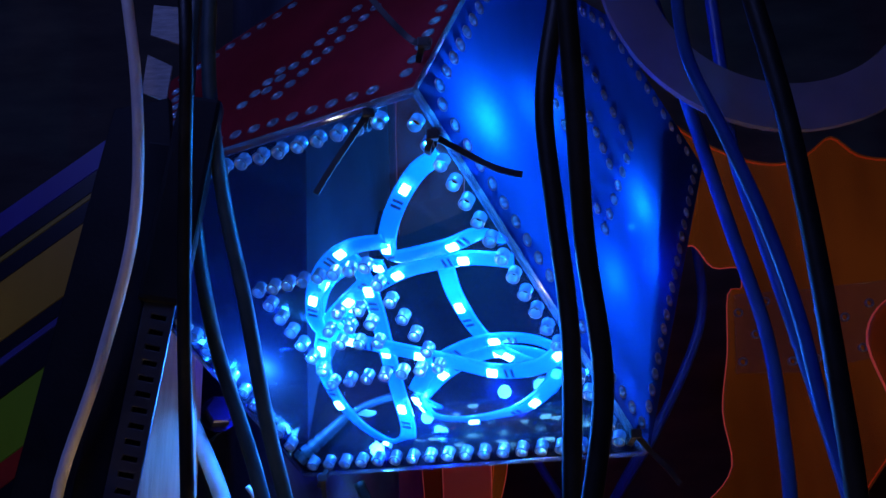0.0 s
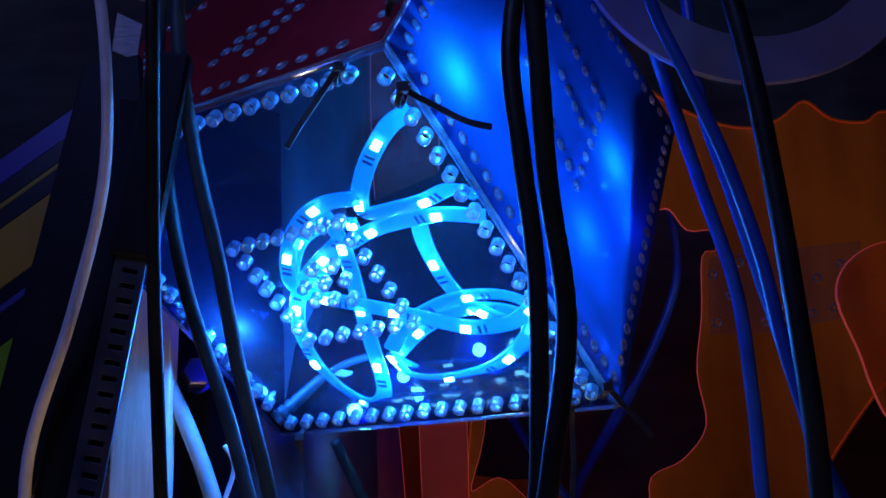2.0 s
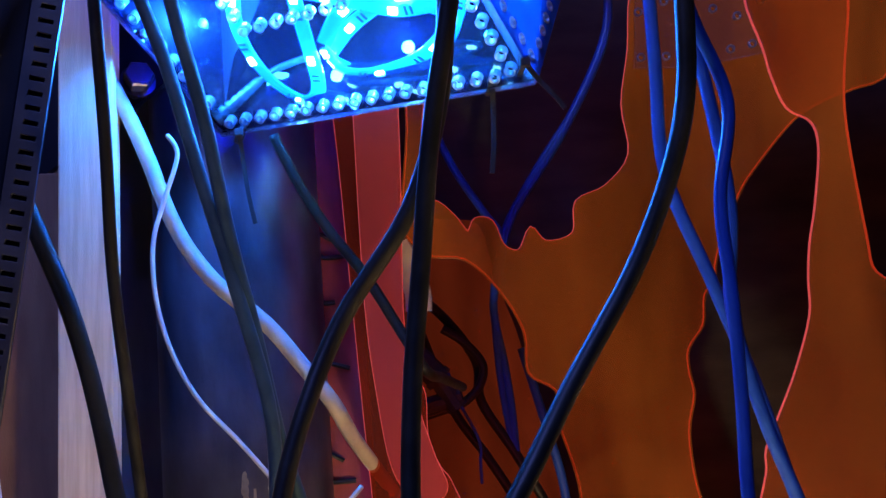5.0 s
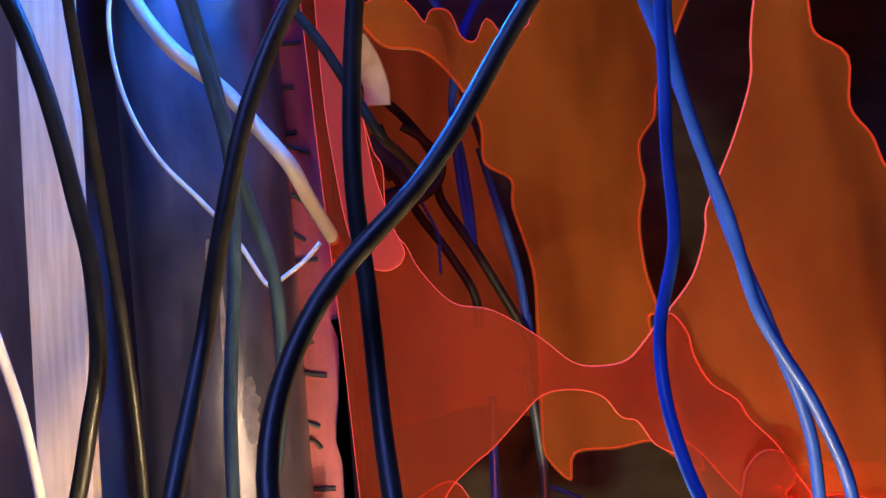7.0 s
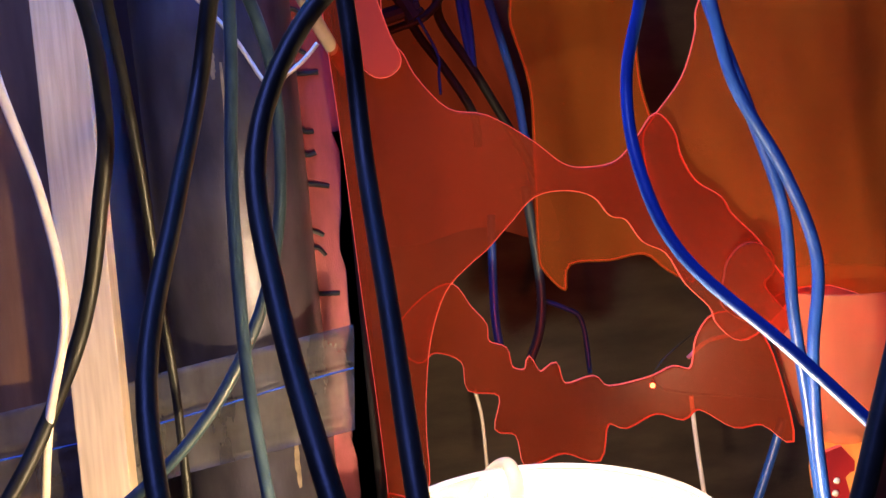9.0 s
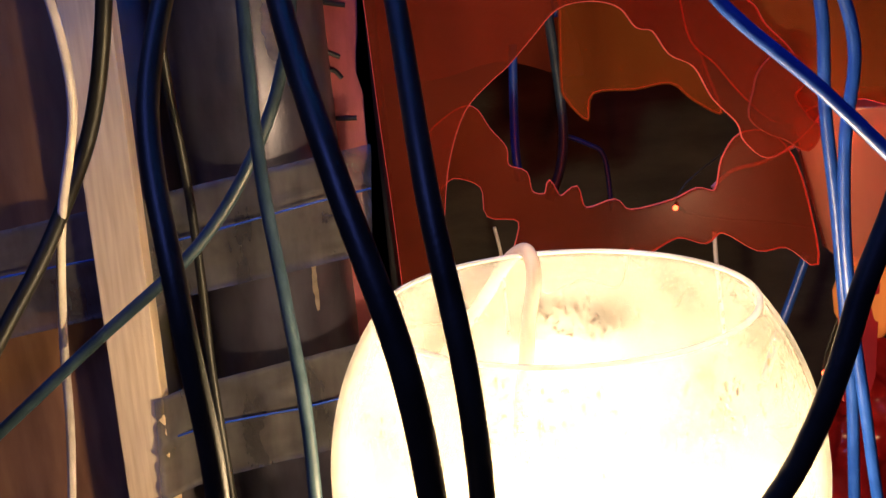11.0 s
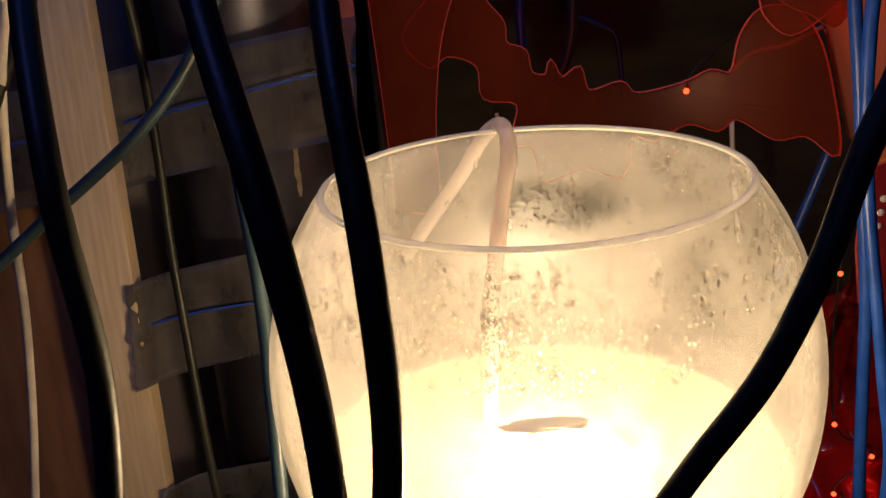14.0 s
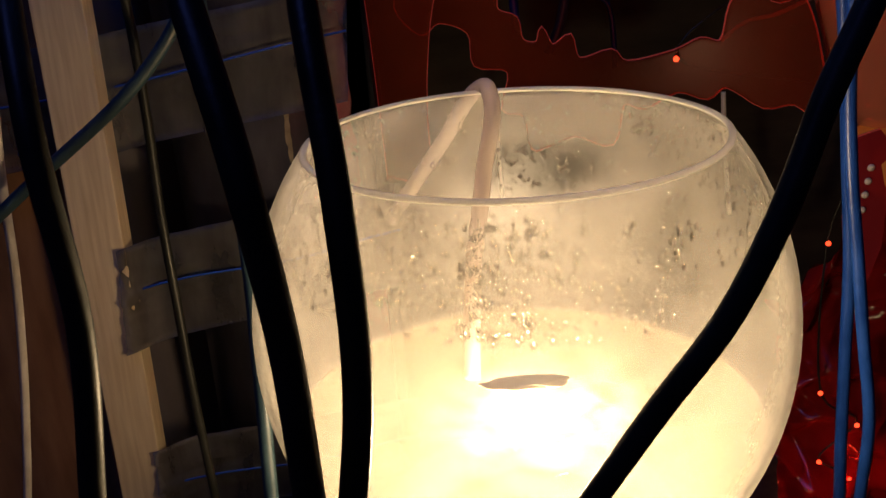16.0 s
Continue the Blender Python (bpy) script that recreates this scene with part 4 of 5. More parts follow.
# ---- cables and wires behind the sheets ----
for pts, r, mat in (
        ([(0.202, 0.700, 0.755), (0.198, 0.700, 0.709), (0.196, 0.700, 0.642), (0.159, 0.700, 0.569), (0.115, 0.700, 0.507), (0.103, 0.700, 0.479)], 0.0036, M_CABLE_BLUE),
        ([(0.052, 0.700, 0.585), (0.070, 0.700, 0.541), (0.091, 0.700, 0.505), (0.104, 0.700, 0.481), (0.093, 0.700, 0.436), (0.098, 0.700, 0.393), (0.101, 0.700, 0.359), (0.102, 0.700, 0.325)], 0.0030, M_CABLE_BLUE),
        ([(0.169, 0.700, 0.584), (0.140, 0.700, 0.546), (0.115, 0.700, 0.508), (0.103, 0.700, 0.481), (0.094, 0.700, 0.445), (0.094, 0.700, 0.385), (0.100, 0.700, 0.331)], 0.0026, M_CABLE_BLUE),
        ([(0.022, 0.700, 0.458), (0.054, 0.700, 0.430), (0.077, 0.700, 0.395), (0.079, 0.700, 0.365), (0.102, 0.700, 0.325), (0.132, 0.700, 0.267), (0.147, 0.700, 0.236)], 0.0036, M_CABLE),
        ([(0.036, 0.690, 0.422), (0.057, 0.690, 0.362), (0.079, 0.690, 0.327), (0.098, 0.690, 0.292), (0.100, 0.690, 0.266)], 0.0034, M_CABLE),
        ([(0.113, 0.710, 0.402), (0.126, 0.710, 0.348), (0.136, 0.710, 0.304), (0.140, 0.710, 0.261), (0.140, 0.710, 0.271), (0.144, 0.710, 0.230)], 0.0034, M_CABLE_BLUE),
        ([(0.053, 0.688, 0.420), (0.065, 0.688, 0.412), (0.075, 0.688, 0.402), (0.081, 0.688, 0.391), (0.079, 0.688, 0.380), (0.073, 0.688, 0.372), (0.063, 0.688, 0.365), (0.048, 0.688, 0.361), (0.037, 0.688, 0.358)], 0.0032, M_CABLE),
        ([(0.055, 0.685, 0.388), (0.058, 0.685, 0.380), (0.060, 0.685, 0.370), (0.066, 0.685, 0.357), (0.072, 0.685, 0.344), (0.075, 0.685, 0.333), (0.074, 0.685, 0.324), (0.074, 0.685, 0.308)], 0.0011, M_CABLE_BLUE),
        ([(0.106, 0.690, 0.213), (0.104, 0.690, 0.173), (0.103, 0.690, 0.132), (0.105, 0.690, 0.108)], 0.0034, M_CABLE_BLUE),
        ([(0.134, 0.690, 0.233), (0.138, 0.690, 0.192), (0.141, 0.690, 0.147), (0.137, 0.690, 0.115), (0.127, 0.690, 0.091)], 0.0038, M_CABLE_GREY),
        ([(0.083, 0.700, 0.071), (0.087, 0.700, 0.047), (0.088, 0.700, 0.009), (0.089, 0.700, -0.021)], 0.0014, M_CABLE_WHITE),
        ([(0.248, 0.660, 0.061), (0.250, 0.660, 0.029), (0.254, 0.660, -0.013), (0.256, 0.660, -0.032)], 0.0018, M_CABLE_WHITE),
        ([(0.139, 0.700, 0.141), (0.161, 0.700, 0.131), (0.174, 0.700, 0.119), (0.178, 0.700, 0.076)], 0.0020, M_CABLE_BLUE),
        ([(0.304, 0.620, 0.049), (0.295, 0.620, 0.023), (0.281, 0.620, -0.016), (0.272, 0.620, -0.047)], 0.0034, M_CABLE_BLUE),
        ([(0.228, 0.600, 0.108), (0.243, 0.600, 0.119), (0.264, 0.600, 0.123), (0.288, 0.600, 0.133)], 0.0014, M_CABLE_WHITE)):
    cable("cable running behind the orange sheets" if mat is not M_CABLE_WHITE else "thin white wire behind the orange sheets", mat, r, pts, "cables behind the sheets")

plug = thing("cable_connector", "black cable connectors tangled behind the orange sheet", "connector", place=((0.046, 0.660, 0.378))[:3])
for i, (a, b, r) in enumerate(((Vector((-0.02, 0, 0.03)), Vector((0.0, 0, 0.008)), 0.009), (Vector((0.0, 0, 0.008)), Vector((0.012, 0, -0.012)), 0.007), (Vector((-0.012, 0.004, -0.012)), Vector((0.014, 0.0, -0.006)), 0.006))):
    d = (b - a) / 6
    part("housing", sweep([a + d * k for k in range(7)], circle(r, 10)), M_BLACK, plug)
    part("collar", sweep([b - d * 0.4, b + d * 0.5], circle(r * 1.12, 10)), M_BLACK, plug)
clip = tagged(part("white_clip", sweep(spline([(0.023, 0.660, 0.480), (0.031, 0.660, 0.464), (0.036, 0.660, 0.447), (0.036, 0.660, 0.433)], 5), [(-0.009, -0.003), (0.009, -0.003), (0.009, 0.003), (-0.009, 0.003)], (0.2, 1, 0.1)), M_CABLE_WHITE), "white plastic clip behind the orange sheet", "clip")

# ---- black slotted strap and striped light panel ----
strap = thing("slotted_strap", "black plastic strap with a row of slots and a thick sleeve", "strap", place=(-0.105, 0.33, 0.59))
M_STRAP = solid("matt_black_plastic", (0.004, 0.004, 0.006), (0.009, 0.009, 0.012), 0.5, 0, 60, spec=0.15)
# Black strap plastic made lighter in colour for the grey light on the band.
M_BAND = solid("grey_lit_plastic", (0.016, 0.017, 0.022), (0.034, 0.035, 0.044), 0.45, 0, 60)
SL = math.degrees(math.atan2(0.012, 0.072))
strap.matrix_basis = pose(-0.1024, 0.356, 0.598, 0, SL, 6)
part("sleeve", block((-0.0085, -0.004, -0.004), (0.0085, 0.006, 0.080), 0.002), M_STRAP, strap)
slots = [[(-0.0025 + 0.0005 * (k % 2), -0.008 - 0.0058 * k), (0.0035, -0.0085 - 0.0058 * k), (0.0035, -0.0108 - 0.0058 * k), (-0.0025, -0.0103 - 0.0058 * k)] for k in range(36)]
me = plate("band", [(-0.0055, 0.0), (0.0055, 0.0), (0.0055, -0.225), (-0.0055, -0.225)], slots, 0.002, 0.0002)
me.transform(Matrix.Rotation(radians(90), 4, "X"))
me.materials.append(M_BAND), me.materials.append(M_BAND)
part("band", me, None, strap, "slotted band")
# Dark block added behind the slots to stand for the shade in them.
part("slot_shade_block", block((-0.0054, 0.0012, -0.225), (0.0054, 0.003, 0.0), 0.0002), M_STRAP, strap)
part("rib", block((-0.0175, 0.001, -0.30), (-0.0060, 0.006, 0.06), 0.001), M_STRAP, strap)
dark_plate = tagged(part("black_plate", plate("black_plate", [(x, z) for x, y, z in ((-0.131, 0.380, 0.683), (-0.109, 0.380, 0.687), (-0.103, 0.380, 0.615), (-0.112, 0.380, 0.590), (-0.128, 0.380, 0.568), (-0.145, 0.380, 0.510), (-0.168, 0.380, 0.505))], [], 0.006, 0.0005), None), "matt black plate behind the strap", "plate")
dark_plate.data.transform(Matrix.Translation((0, 0.380, 0)) @ Matrix.Rotation(radians(90), 4, "X"))
dark_plate.data.materials.append(M_STRAP), dark_plate.data.materials.append(M_STRAP)

stripe_panel = thing("striped_light_panel", "panel of slanting coloured stripes glowing dimly", "light panel", place=(-0.25, 0.56, 0.66))
STRIPE_AT, STRIPE_DIR = Vector(((-0.224, 0.550, 0.718))), Vector((0.066, 0, 0.048)).normalized()
STRIPE_N = Vector((-STRIPE_DIR.z, 0, STRIPE_DIR.x))
down = 0.0
for width, colour, power in ((0.013, (0.10, 0.08, 0.9), 0.06), (0.010, (0.02, 0.02, 0.06), 0.01), (0.003, (0.6, 0.5, 0.1), 0.05), (0.010, (0.02, 0.02, 0.06), 0.01), (0.030, (0.75, 0.50, 0.08), 0.06),
                             (0.008, (0.02, 0.02, 0.06), 0.01), (0.004, (0.15, 0.15, 0.9), 0.04), (0.016, (0.02, 0.02, 0.06), 0.01), (0.030, (0.30, 0.60, 0.05), 0.09), (0.012, (0.7, 0.06, 0.06), 0.06), (0.05, (0.02, 0.02, 0.06), 0.01)):
    ms = sheet("stripe_film", (0.1, 0.1, 0.1), tuple(0.42 * c for c in colour), 0.02, 0.3, power * 0.30, tuple(0.5 * c for c in colour))
    c = STRIPE_AT - STRIPE_N * (down + width / 2)
    down += width
    bm = box(bmesh.new(), (-0.20, -0.003, -width / 2 + 0.0003), (0.055, 0.003, width / 2 - 0.0003))
    bm.transform(stripe_panel.matrix_basis.inverted() @ Matrix.Translation(c) @ Matrix.Rotation(-math.atan2(STRIPE_DIR.z, STRIPE_DIR.x), 4, "Y"))
    part("stripe", bm, ms, stripe_panel)

ring = thing("plastic_ring", "broad translucent plastic ring hanging in the dark", "ring", place=(0.155, 0.372, 0.738))
ring.matrix_basis = pose(0.155, 0.372, 0.738, 90, 0, 0)
part("hoop", lathe([(0.0585, -0.002), (0.079, -0.002), (0.0795, 0), (0.079, 0.002), (0.0585, 0.002), (0.058, 0), (0.0585, -0.002)], 96), M_RING, ring, smooth=False)

# ---- tape round pipe and timber ----
M_TAPEFILM = sheet("clear_packing_tape", (0.80, 0.80, 0.80), (0.38, 0.36, 0.33), 0.45, 0.42, stain=70, low=0.4, gloss=1.25)


def tape(name, label, top, low, seam):
    th = thing(name, label, "tape", "tape bands")
    n = 40
    bm = bmesh.new()
    grid = []
    for i in range(n + 1):
        s = i / n
        a, b = Vector(top[0]).lerp(Vector(top[1]), s), Vector(low[0]).lerp(Vector(low[1]), s)
        col = []
        for j in range(15):
            p = a.lerp(b, j / 14)
            p.y += 0.0030 * noise.noise(Vector((p.x * 45, j * 0.9, 3.0))) + 0.0009 * math.sin(j * 2.6 + 4 * p.x) - 0.012 * math.exp(-((p.x + 0.150) / 0.016) ** 2)
            col.append(bm.verts.new(p))
        grid.append(col)
    for i in range(n):
        for j in range(14):
            bm.faces.new((grid[i][j], grid[i + 1][j], grid[i + 1][j + 1], grid[i][j + 1]))
    bmesh.ops.solidify(bm, geom=bm.faces[:], thickness=0.0012)
    part("film", bm, M_TAPEFILM, th, smooth=True)
    pts = [Vector(top[0]).lerp(Vector(low[0]), seam).lerp(Vector(top[1]).lerp(Vector(low[1]), seam), k / 8) + Vector((0, -0.005, 0.002 * math.sin(k))) for k in range(9)]
    part("seam", sweep(pts, circle(0.0007, 8)), M_CABLE_BLUE, th, "thin blue line along the tape", smooth=True)


tape("tape_band", "wide clear tape wrapped round pipe and timber", ((-0.33, 0.492, 0.126), (-0.002, 0.548, 0.166)), ((-0.33, 0.492, 0.062), (-0.008, 0.548, 0.097)), 0.42)
tape("tape_band", "second clear tape band below the first", ((-0.145, 0.508, 0.030), (0.02, 0.535, 0.048)), ((-0.150, 0.508, -0.036), (0.02, 0.535, -0.018)), 0.45)
tape("tape_band", "third clear tape band near the floor", ((-0.147, 0.508, -0.105), (0.02, 0.535, -0.100)), ((-0.150, 0.508, -0.165), (0.02, 0.535, -0.155)), 0.5)

# ---- pink plastic cup, red foil and red lights ----
cup = thing("plastic_cup", "pinkish clear plastic cup beside the orange sheet", "cup", place=(0.300, 0.52, 0.05))
part("wall", lathe([(0.016, 0.02), (0.026, 0.03), (0.034, 0.06), (0.044, 0.10), (0.050, 0.12), (0.0515, 0.122), (0.049, 0.121), (0.042, 0.10), (0.032, 0.06), (0.024, 0.032), (0.0, 0.024)], 40), M_PINK, cup, smooth=True)
part("bulb", lathe([(0, -0.032), (0.012, -0.028), (0.019, -0.014), (0.020, 0.0), (0.016, 0.013), (0.010, 0.02), (0, 0.02)], 32), sheet("amber_bulb", (1, 0.5, 0.2), (0.9, 0.35, 0.08), 0.4, 0.08, 0.12, (1.0, 0.35, 0.08)), cup, "amber bulb under the cup", smooth=True)
bm = bmesh.new()
bmesh.ops.create_grid(bm, x_segments=90, y_segments=110, size=0.5)
for v in bm.verts:
    x, z = v.co.x * 0.34, v.co.y * 0.42
    q = Vector((x * 26, z * 26, 1.7))
    up = (z + 0.21) / 0.42
    v.co = Vector((0.445 + x + 0.012 * noise.noise(Vector((z * 30, 0, 4))), 0.60 + 0.030 * noise.noise(q) + 0.014 * noise.noise(q * 2.7) + 0.15 * (z - 0.2), -0.19 + z + up ** 3 * (0.45 * x + 0.030 * noise.noise(Vector((x * 34, 0, 9))) + 0.012 * noise.noise(Vector((x * 90, 0, 2))))))
foil = tagged(part("red_foil", bm, sheet("red_crinkled_film", (0.7, 0.03, 0.03), (0.55, 0.02, 0.02), 0.25, 0.12), smooth=True), "crumpled translucent red plastic film", "film")
lights = thing("string_lights", "string of small red lights on a thin wire", "string lights", place=(0.30, 0.55, 0.0))
spots = [(0.264, 0.552, 0.164), (0.183, 0.530, 0.112), (0.306, 0.555, 0.071), (0.289, 0.555, -0.018), (0.290, 0.55, -0.125), (0.317, 0.55, -0.152), (0.293, 0.55, -0.180), (0.315, 0.55, -0.195)]
for s in spots:
    bm = bmesh.new()
    bmesh.ops.create_icosphere(bm, subdivisions=2, radius=0.0017, matrix=Matrix.Translation(Vector(s) - Vector((0.30, 0.55, 0.0))))
    part("lamp", bm, M_LED_RED, lights, smooth=True)
line = spline([Vector(s) - Vector((0.30, 0.55, 0.0)) + Vector((0.002, 0.006, 0)) for s in sorted(spots, key=lambda q: -q[2])], 8)
part("wire", sweep(line, circle(0.0008, 6)), M_CABLE, lights, smooth=True)

# ---- clear drilled strip on the large sheet, studded red strip by the cup ----
clear_strip = thing("clear_strip", "clear drilled acrylic strip fixed over the large orange sheet", "acrylic strip", place=(0.25, 0.6385, 0.617))
holes = [(x - 0.25, z - 0.617) for x, z in ((0.223, 0.640), (0.204, 0.633), (0.214, 0.618), (0.239, 0.612), (0.246, 0.608), (0.275, 0.627), (0.203, 0.600), (0.221, 0.600), (0.236, 0.599), (0.252, 0.600), (0.268, 0.603), (0.284, 0.606), (0.258, 0.633), (0.293, 0.636))]
me = plate("strip", [(-0.047, 0.028), (-0.052, -0.024), (-0.008, -0.025), (0.050, -0.016), (0.058, 0.034), (0.006, 0.030)], [[(x + 0.0026 * math.cos(k * math.pi / 6), z + 0.0026 * math.sin(k * math.pi / 6)) for k in range(12)] for x, z in holes], 0.003, 0.0004)
me.transform(Matrix.Rotation(radians(90), 4, "X"))
me.materials.append(sheet("scuffed_clear_acrylic", (0.92, 0.92, 0.95), (0.45, 0.42, 0.48), 0.93)), me.materials.append(M_CLEAR_EDGE)
part("strip", me, None, clear_strip)
# Rims added here too, to carry glints of the lamps.
for x, z in holes:
    bm = lathe([(0.0020, -0.0019), (0.0026, -0.0023), (0.0031, -0.0018), (0.0028, 0.0015), (0.0020, 0.0015), (0.0020, -0.0019)], 14)
    bm.transform(Matrix.Translation((x, 0, z)) @ Matrix.Rotation(radians(-90), 4, "X"))
    part("hole_rim", bm, M_RIM, clear_strip, smooth=True)
stud_strip = thing("studded_strip", "narrow red acrylic strip with four pale round studs", "acrylic strip", place=(0.287, 0.503, 0.03))
me = plate("strip", [(-0.010, 0.036), (0.004, 0.040), (0.012, 0.030), (0.011, -0.030), (0.005, -0.05), (-0.008, -0.045), (-0.012, -0.01)], [], 0.0035, 0.0005)
me.transform(Matrix.Rotation(radians(90), 4, "X"))
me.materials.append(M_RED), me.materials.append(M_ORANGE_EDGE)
part("strip", me, None, stud_strip)
for x, z in ((0.0, 0.019), (-0.001, 0.011), (-0.002, 0.003), (-0.003, -0.006)):
    bm = bmesh.new()
    bmesh.ops.create_icosphere(bm, subdivisions=2, radius=0.0022, matrix=Matrix.Translation((x, -0.003, z)) @ Matrix.Diagonal((1, 0.6, 1, 1)))
    part("stud", bm, M_CABLE_WHITE, stud_strip, smooth=True)

# ---- cable ties on the light box ----


def cable_tie(knot, tail, label="black nylon cable tie through two panels"):
    k = Vector(knot)
    th = thing("cable_tie", label, "cable tie", "cable ties", place=k)
    loop = [Vector((0.0022 * math.cos(a), 0.006 * math.sin(a) + 0.002, 0.0045 * math.cos(a))) for a in (i * math.pi / 8 for i in range(17))]
    part("loop", sweep(loop, [(-0.0012, -0.0006), (0.0012, -0.0006), (0.0012, 0.0006), (-0.0012, 0.0006)]), M_BLACK, th)
    part("head", block((-0.0024, -0.0065, -0.0020), (0.0024, -0.0025, 0.0020), 0.0005), M_BLACK, th)
    part("tail", sweep(spline([Vector((0, -0.004, 0))] + [Vector(q) - k for q in tail], 6), [(-0.0012, -0.0005), (0.0012, -0.0005), (0.0012, 0.0005), (-0.0012, 0.0005)]), M_BLACK, th)


cable_tie(*(lambda p: (p[0], p[1:]))([(0.002, 0.352, 0.654), (0.014, 0.352, 0.648), (0.026, 0.352, 0.641), (0.036, 0.352, 0.638)]))
cable_tie(*(lambda p: (p[0], p[1:]))([(-0.023, 0.362, 0.669), (-0.031, 0.362, 0.659), (-0.039, 0.362, 0.647), (-0.045, 0.362, 0.637)]))
cable_tie(*(lambda p: (p[0], p[1:]))([(0.000, 0.352, 0.693), (-0.005, 0.352, 0.697), (-0.013, 0.352, 0.706), (-0.021, 0.352, 0.717)]))
cable_tie(*(lambda p: (p[0], p[1:]))([(0.089, 0.450, 0.544), (0.096, 0.450, 0.536), (0.103, 0.450, 0.528), (0.108, 0.450, 0.521)]))
cable_tie(*(lambda p: (p[0], p[1:]))([(-0.062, 0.520, 0.533), (-0.061, 0.520, 0.518), (-0.059, 0.520, 0.499), (-0.056, 0.520, 0.482)]))
cable_tie(*(lambda p: (p[0], p[1:]))([(0.074, 0.465, 0.539), (0.074, 0.465, 0.526), (0.073, 0.465, 0.509), (0.071, 0.465, 0.493)]))

# ---- plug and tag in the light box, bolt on the pipe ----
P0, P1 = [Vector(q) for q in ((-0.076, 0.525, 0.543), (-0.051, 0.525, 0.564))]
dc_plug = thing("power_plug", "dull grey ribbed power plug lying in the light box", "plug", place=P0)
for k in range(7):
    a, b = (P1 - P0) * (k / 7 + 0.01), (P1 - P0) * ((k + 0.78) / 7)
    part("rib", sweep([a, b], circle(0.0042 - 0.00022 * k, 12)), M_CABLE_GREY, dc_plug)
part("core", sweep([Vector((0, 0, 0)), (P1 - P0) * 1.02], circle(0.0026, 10)), M_CABLE_GREY, dc_plug)
part("lead", sweep(spline([P1 - P0, P1 - P0 + Vector((0.012, -0.004, 0.006)), P1 - P0 + Vector((0.028, -0.008, 0.010))], 6), circle(0.0020, 10)), M_CABLE_GREY, dc_plug, smooth=True)
tag = thing("paper_tag", "small pale printed tag hanging in the light box", "tag", place=((-0.042, 0.530, 0.555)))
tag.matrix_basis = Matrix.Translation(tag.location) @ pose(0, 0, 0, 35, 12, 0)
part("card", block((-0.006, -0.0004, -0.016), (0.006, 0.0004, 0.016), 0.0001), M_CABLE_WHITE, tag)
for k in range(4):
    part("printed_bar", block((-0.004, -0.0009, 0.010 - 0.006 * k), (0.004 - 0.0012 * (k % 2), -0.0005, 0.0122 - 0.006 * k), 0.0), M_CABLE, tag)
bolt = thing("bolt", "shiny hex bolt head on the steel pipe", "bolt", place=(-0.120, 0.532, 0.570))
bolt.matrix_basis = pose(-0.120, 0.532, 0.570, 78, 0, 20)
part("head", lathe([(0, 0), (0.0075, 0), (0.0085, 0.001), (0.0085, 0.008), (0.0075, 0.009), (0, 0.009)], 6), M_STEEL, bolt)
part("shank", lathe([(0, -0.044), (0.0032, -0.044), (0.0032, -0.0015), (0, -0.0015)], 12), M_STEEL, bolt)
part("washer", lathe([(0, -0.0015), (0.010, -0.0015), (0.010, 0), (0, 0)], 24), M_STEEL, bolt)

# ---- drops on the glass ----
M_DROP, nt, out = nodes("water_drop")
bead = add(nt, "ShaderNodeBsdfGlass", Color=(1, 0.99, 0.97, 1), Roughness=0.02, IOR=1.33)
nt.links.new(mix(nt, bead.outputs[0], add(nt, "ShaderNodeBsdfTransparent", Color=(1, 1, 1, 1)).outputs[0], 0.42), out.inputs[0])
rng = random.Random(7)
beads, corners, faces = bmesh.new(), [], []
bmesh.ops.create_icosphere(beads, subdivisions=1, radius=1.0)
ball = [v.co.copy() for v in beads.verts]
sides = [tuple(v.index for v in q.verts) for q in beads.faces]
beads.free()


def drop(az, z, size, long, k=0.0024):
    r = R * math.sqrt(1 - ((z - ZC) / H) ** 2) - k
    m = Matrix.Translation((r * math.cos(az), r * math.sin(az), z)) @ Matrix.Rotation(az, 4, "Z") @ Matrix.Diagonal((0.45, 1, long, 1))
    base = len(corners)
    corners.extend(m @ (q * size) for q in ball)
    faces.extend(tuple(base + n for n in q) for q in sides)


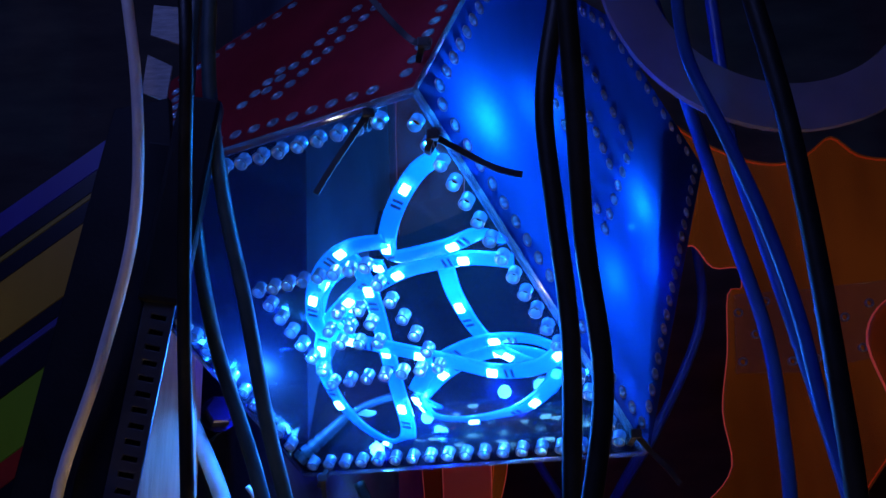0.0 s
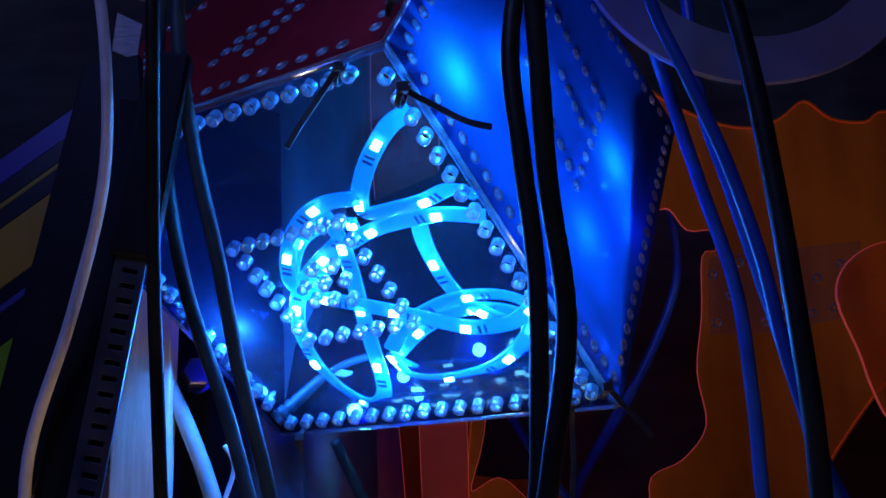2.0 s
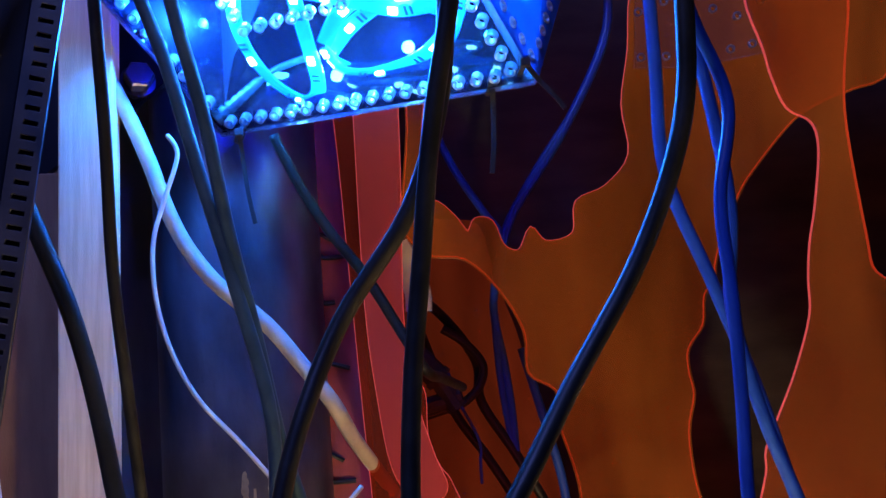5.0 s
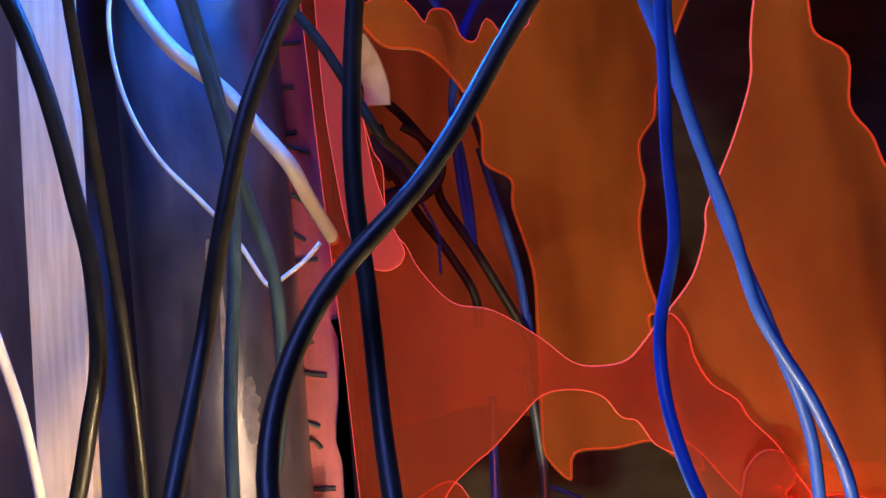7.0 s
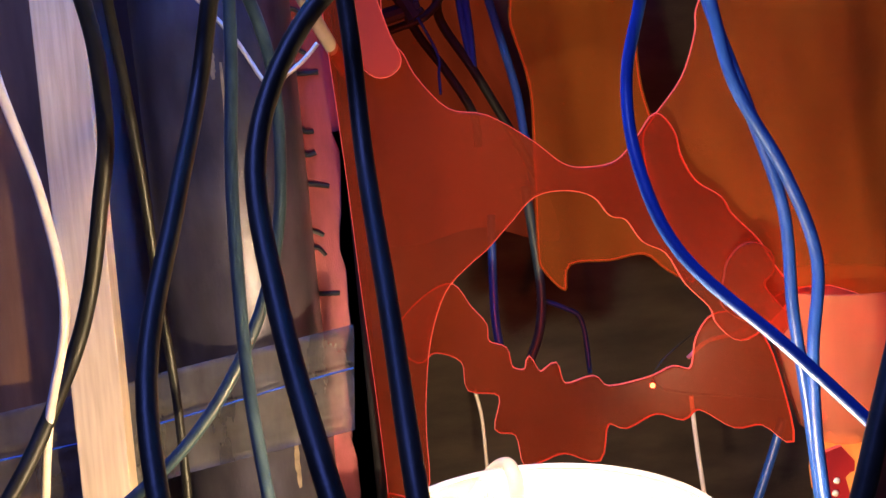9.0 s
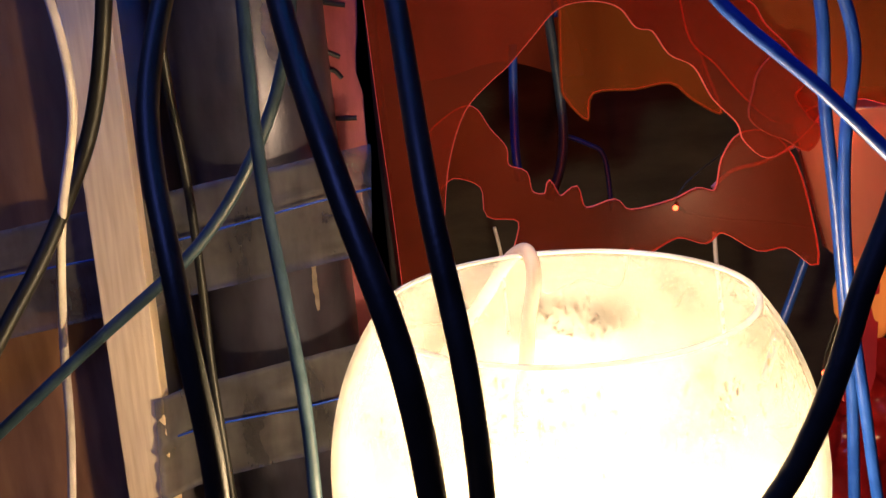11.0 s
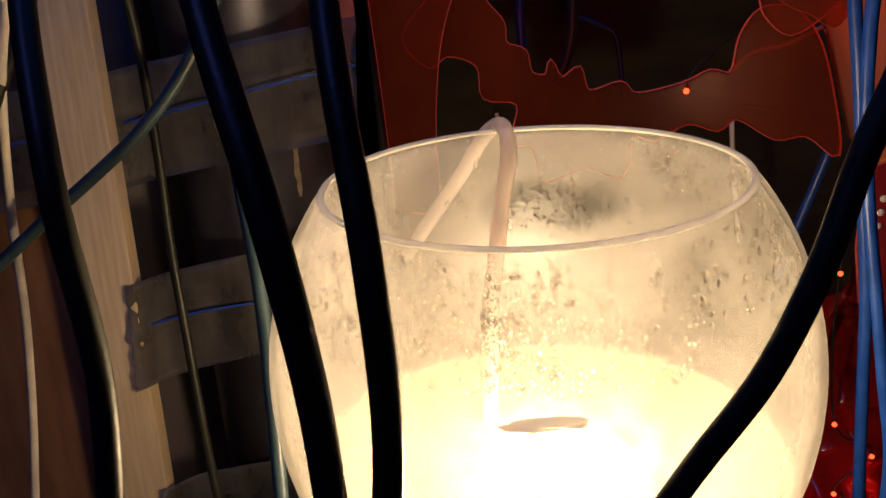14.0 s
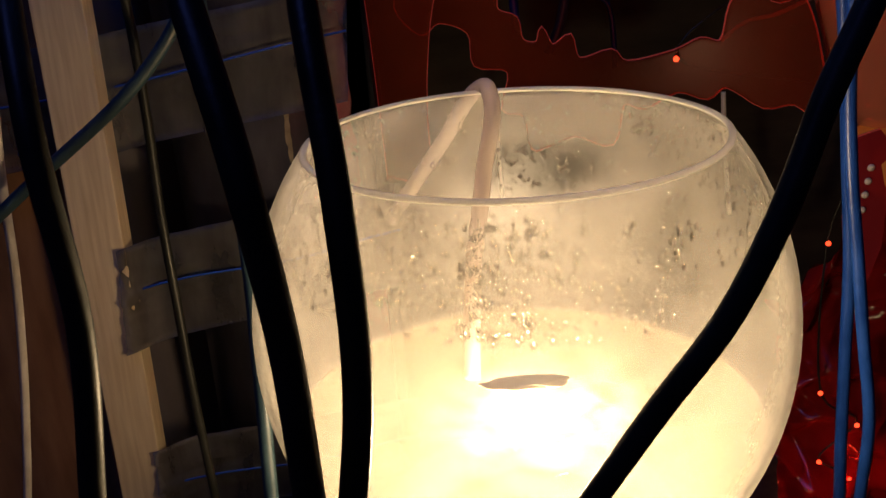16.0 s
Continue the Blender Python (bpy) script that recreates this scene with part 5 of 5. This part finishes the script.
made = 0
while made < 1900:
    az = rng.uniform(0, 2 * math.pi)
    z = rng.uniform(0.116, 0.146)
    q = Vector((math.cos(az) * 3, math.sin(az) * 3, z * 40))
    if noise.noise(q) + 0.3 * noise.noise(q * 3) < rng.uniform(-0.45, 0.35):
        continue
    drop(az, z, rng.choice((0.00025, 0.0003, 0.0003, 0.0004, 0.0005, 0.0006, 0.0009)) * rng.uniform(0.7, 1.2), rng.uniform(1.0, 1.9))
    made += 1
for spread, middle, low, high, count in ((0.34, -1.95, 0.124, 0.146, 460), (0.15, -1.75, 0.118, 0.143, 300), (0.22, -2.45, 0.118, 0.142, 200), (0.25, -0.95, 0.126, 0.145, 130), (0.26, 1.46, 0.104, 0.119, 110)):
    for n in range(count):
        az, z = rng.gauss(middle, spread), rng.uniform(low, high)
        size = 0.0003 + 0.0008 * rng.random() ** 3
        drop(az, z, size, rng.uniform(0.9, 1.5))
        for more in range(rng.choice((0, 0, 1, 2))):
            drop(az + rng.uniform(-0.014, 0.014), z + rng.uniform(-0.0012, 0.0012), size * rng.uniform(0.5, 0.9), rng.uniform(0.9, 1.7))
bm = bpy.data.meshes.new("water_drops")
bm.from_pydata(corners, [], faces)
bm.polygons.foreach_set("use_smooth", [True] * len(bm.polygons))
bm.materials.append(M_DROP)
drops = part("water_drops", bm, None)
drops.location = BOWL
tagged(drops, "condensed water drops on the inside of the glass", "water drops", kind="stuff")

# ---- float in the bowl, pale scraps at the strap ----
def pebble(a, b, c):
    bm = bmesh.new()
    bmesh.ops.create_icosphere(bm, subdivisions=3, radius=1.0)
    for v in bm.verts:
        k = 1 + 0.35 * noise.noise(v.co * 1.7)
        v.co = Vector((v.co.x * a * k, v.co.y * b * k, v.co.z * c))
    return bm


float_at = (0.0735, 0.2745, 0.0525)
mist_maker = tagged(part("mist_maker", pebble(0.014, 0.0045, 0.0015), solid("tan_plastic", (0.62, 0.52, 0.36), (0.78, 0.68, 0.50), 0.4)), "small tan float lying on the milky water", "float")
mist_maker.location, mist_maker.scale = float_at, (1.15, 1.0, 1.0)
for k, pts in enumerate(([(-0.123, 0.400, 0.744), (-0.109, 0.400, 0.742), (-0.111, 0.400, 0.724), (-0.124, 0.400, 0.729)], [(-0.125, 0.400, 0.719), (-0.114, 0.400, 0.713), (-0.116, 0.400, 0.696), (-0.127, 0.400, 0.701)])):
    me = plate("paper_scrap", [(x, z) for x, y, z in pts], [], 0.0012, 0.0002)
    me.transform(Matrix.Translation((0, 0.40, 0)) @ Matrix.Rotation(radians(90), 4, "X"))
    me.materials.append(M_TAPE), me.materials.append(M_TAPE)
    tagged(part("paper_scrap", me, None), "pale scrap of paper tape hanging behind the strap", "paper scrap", "paper scraps")
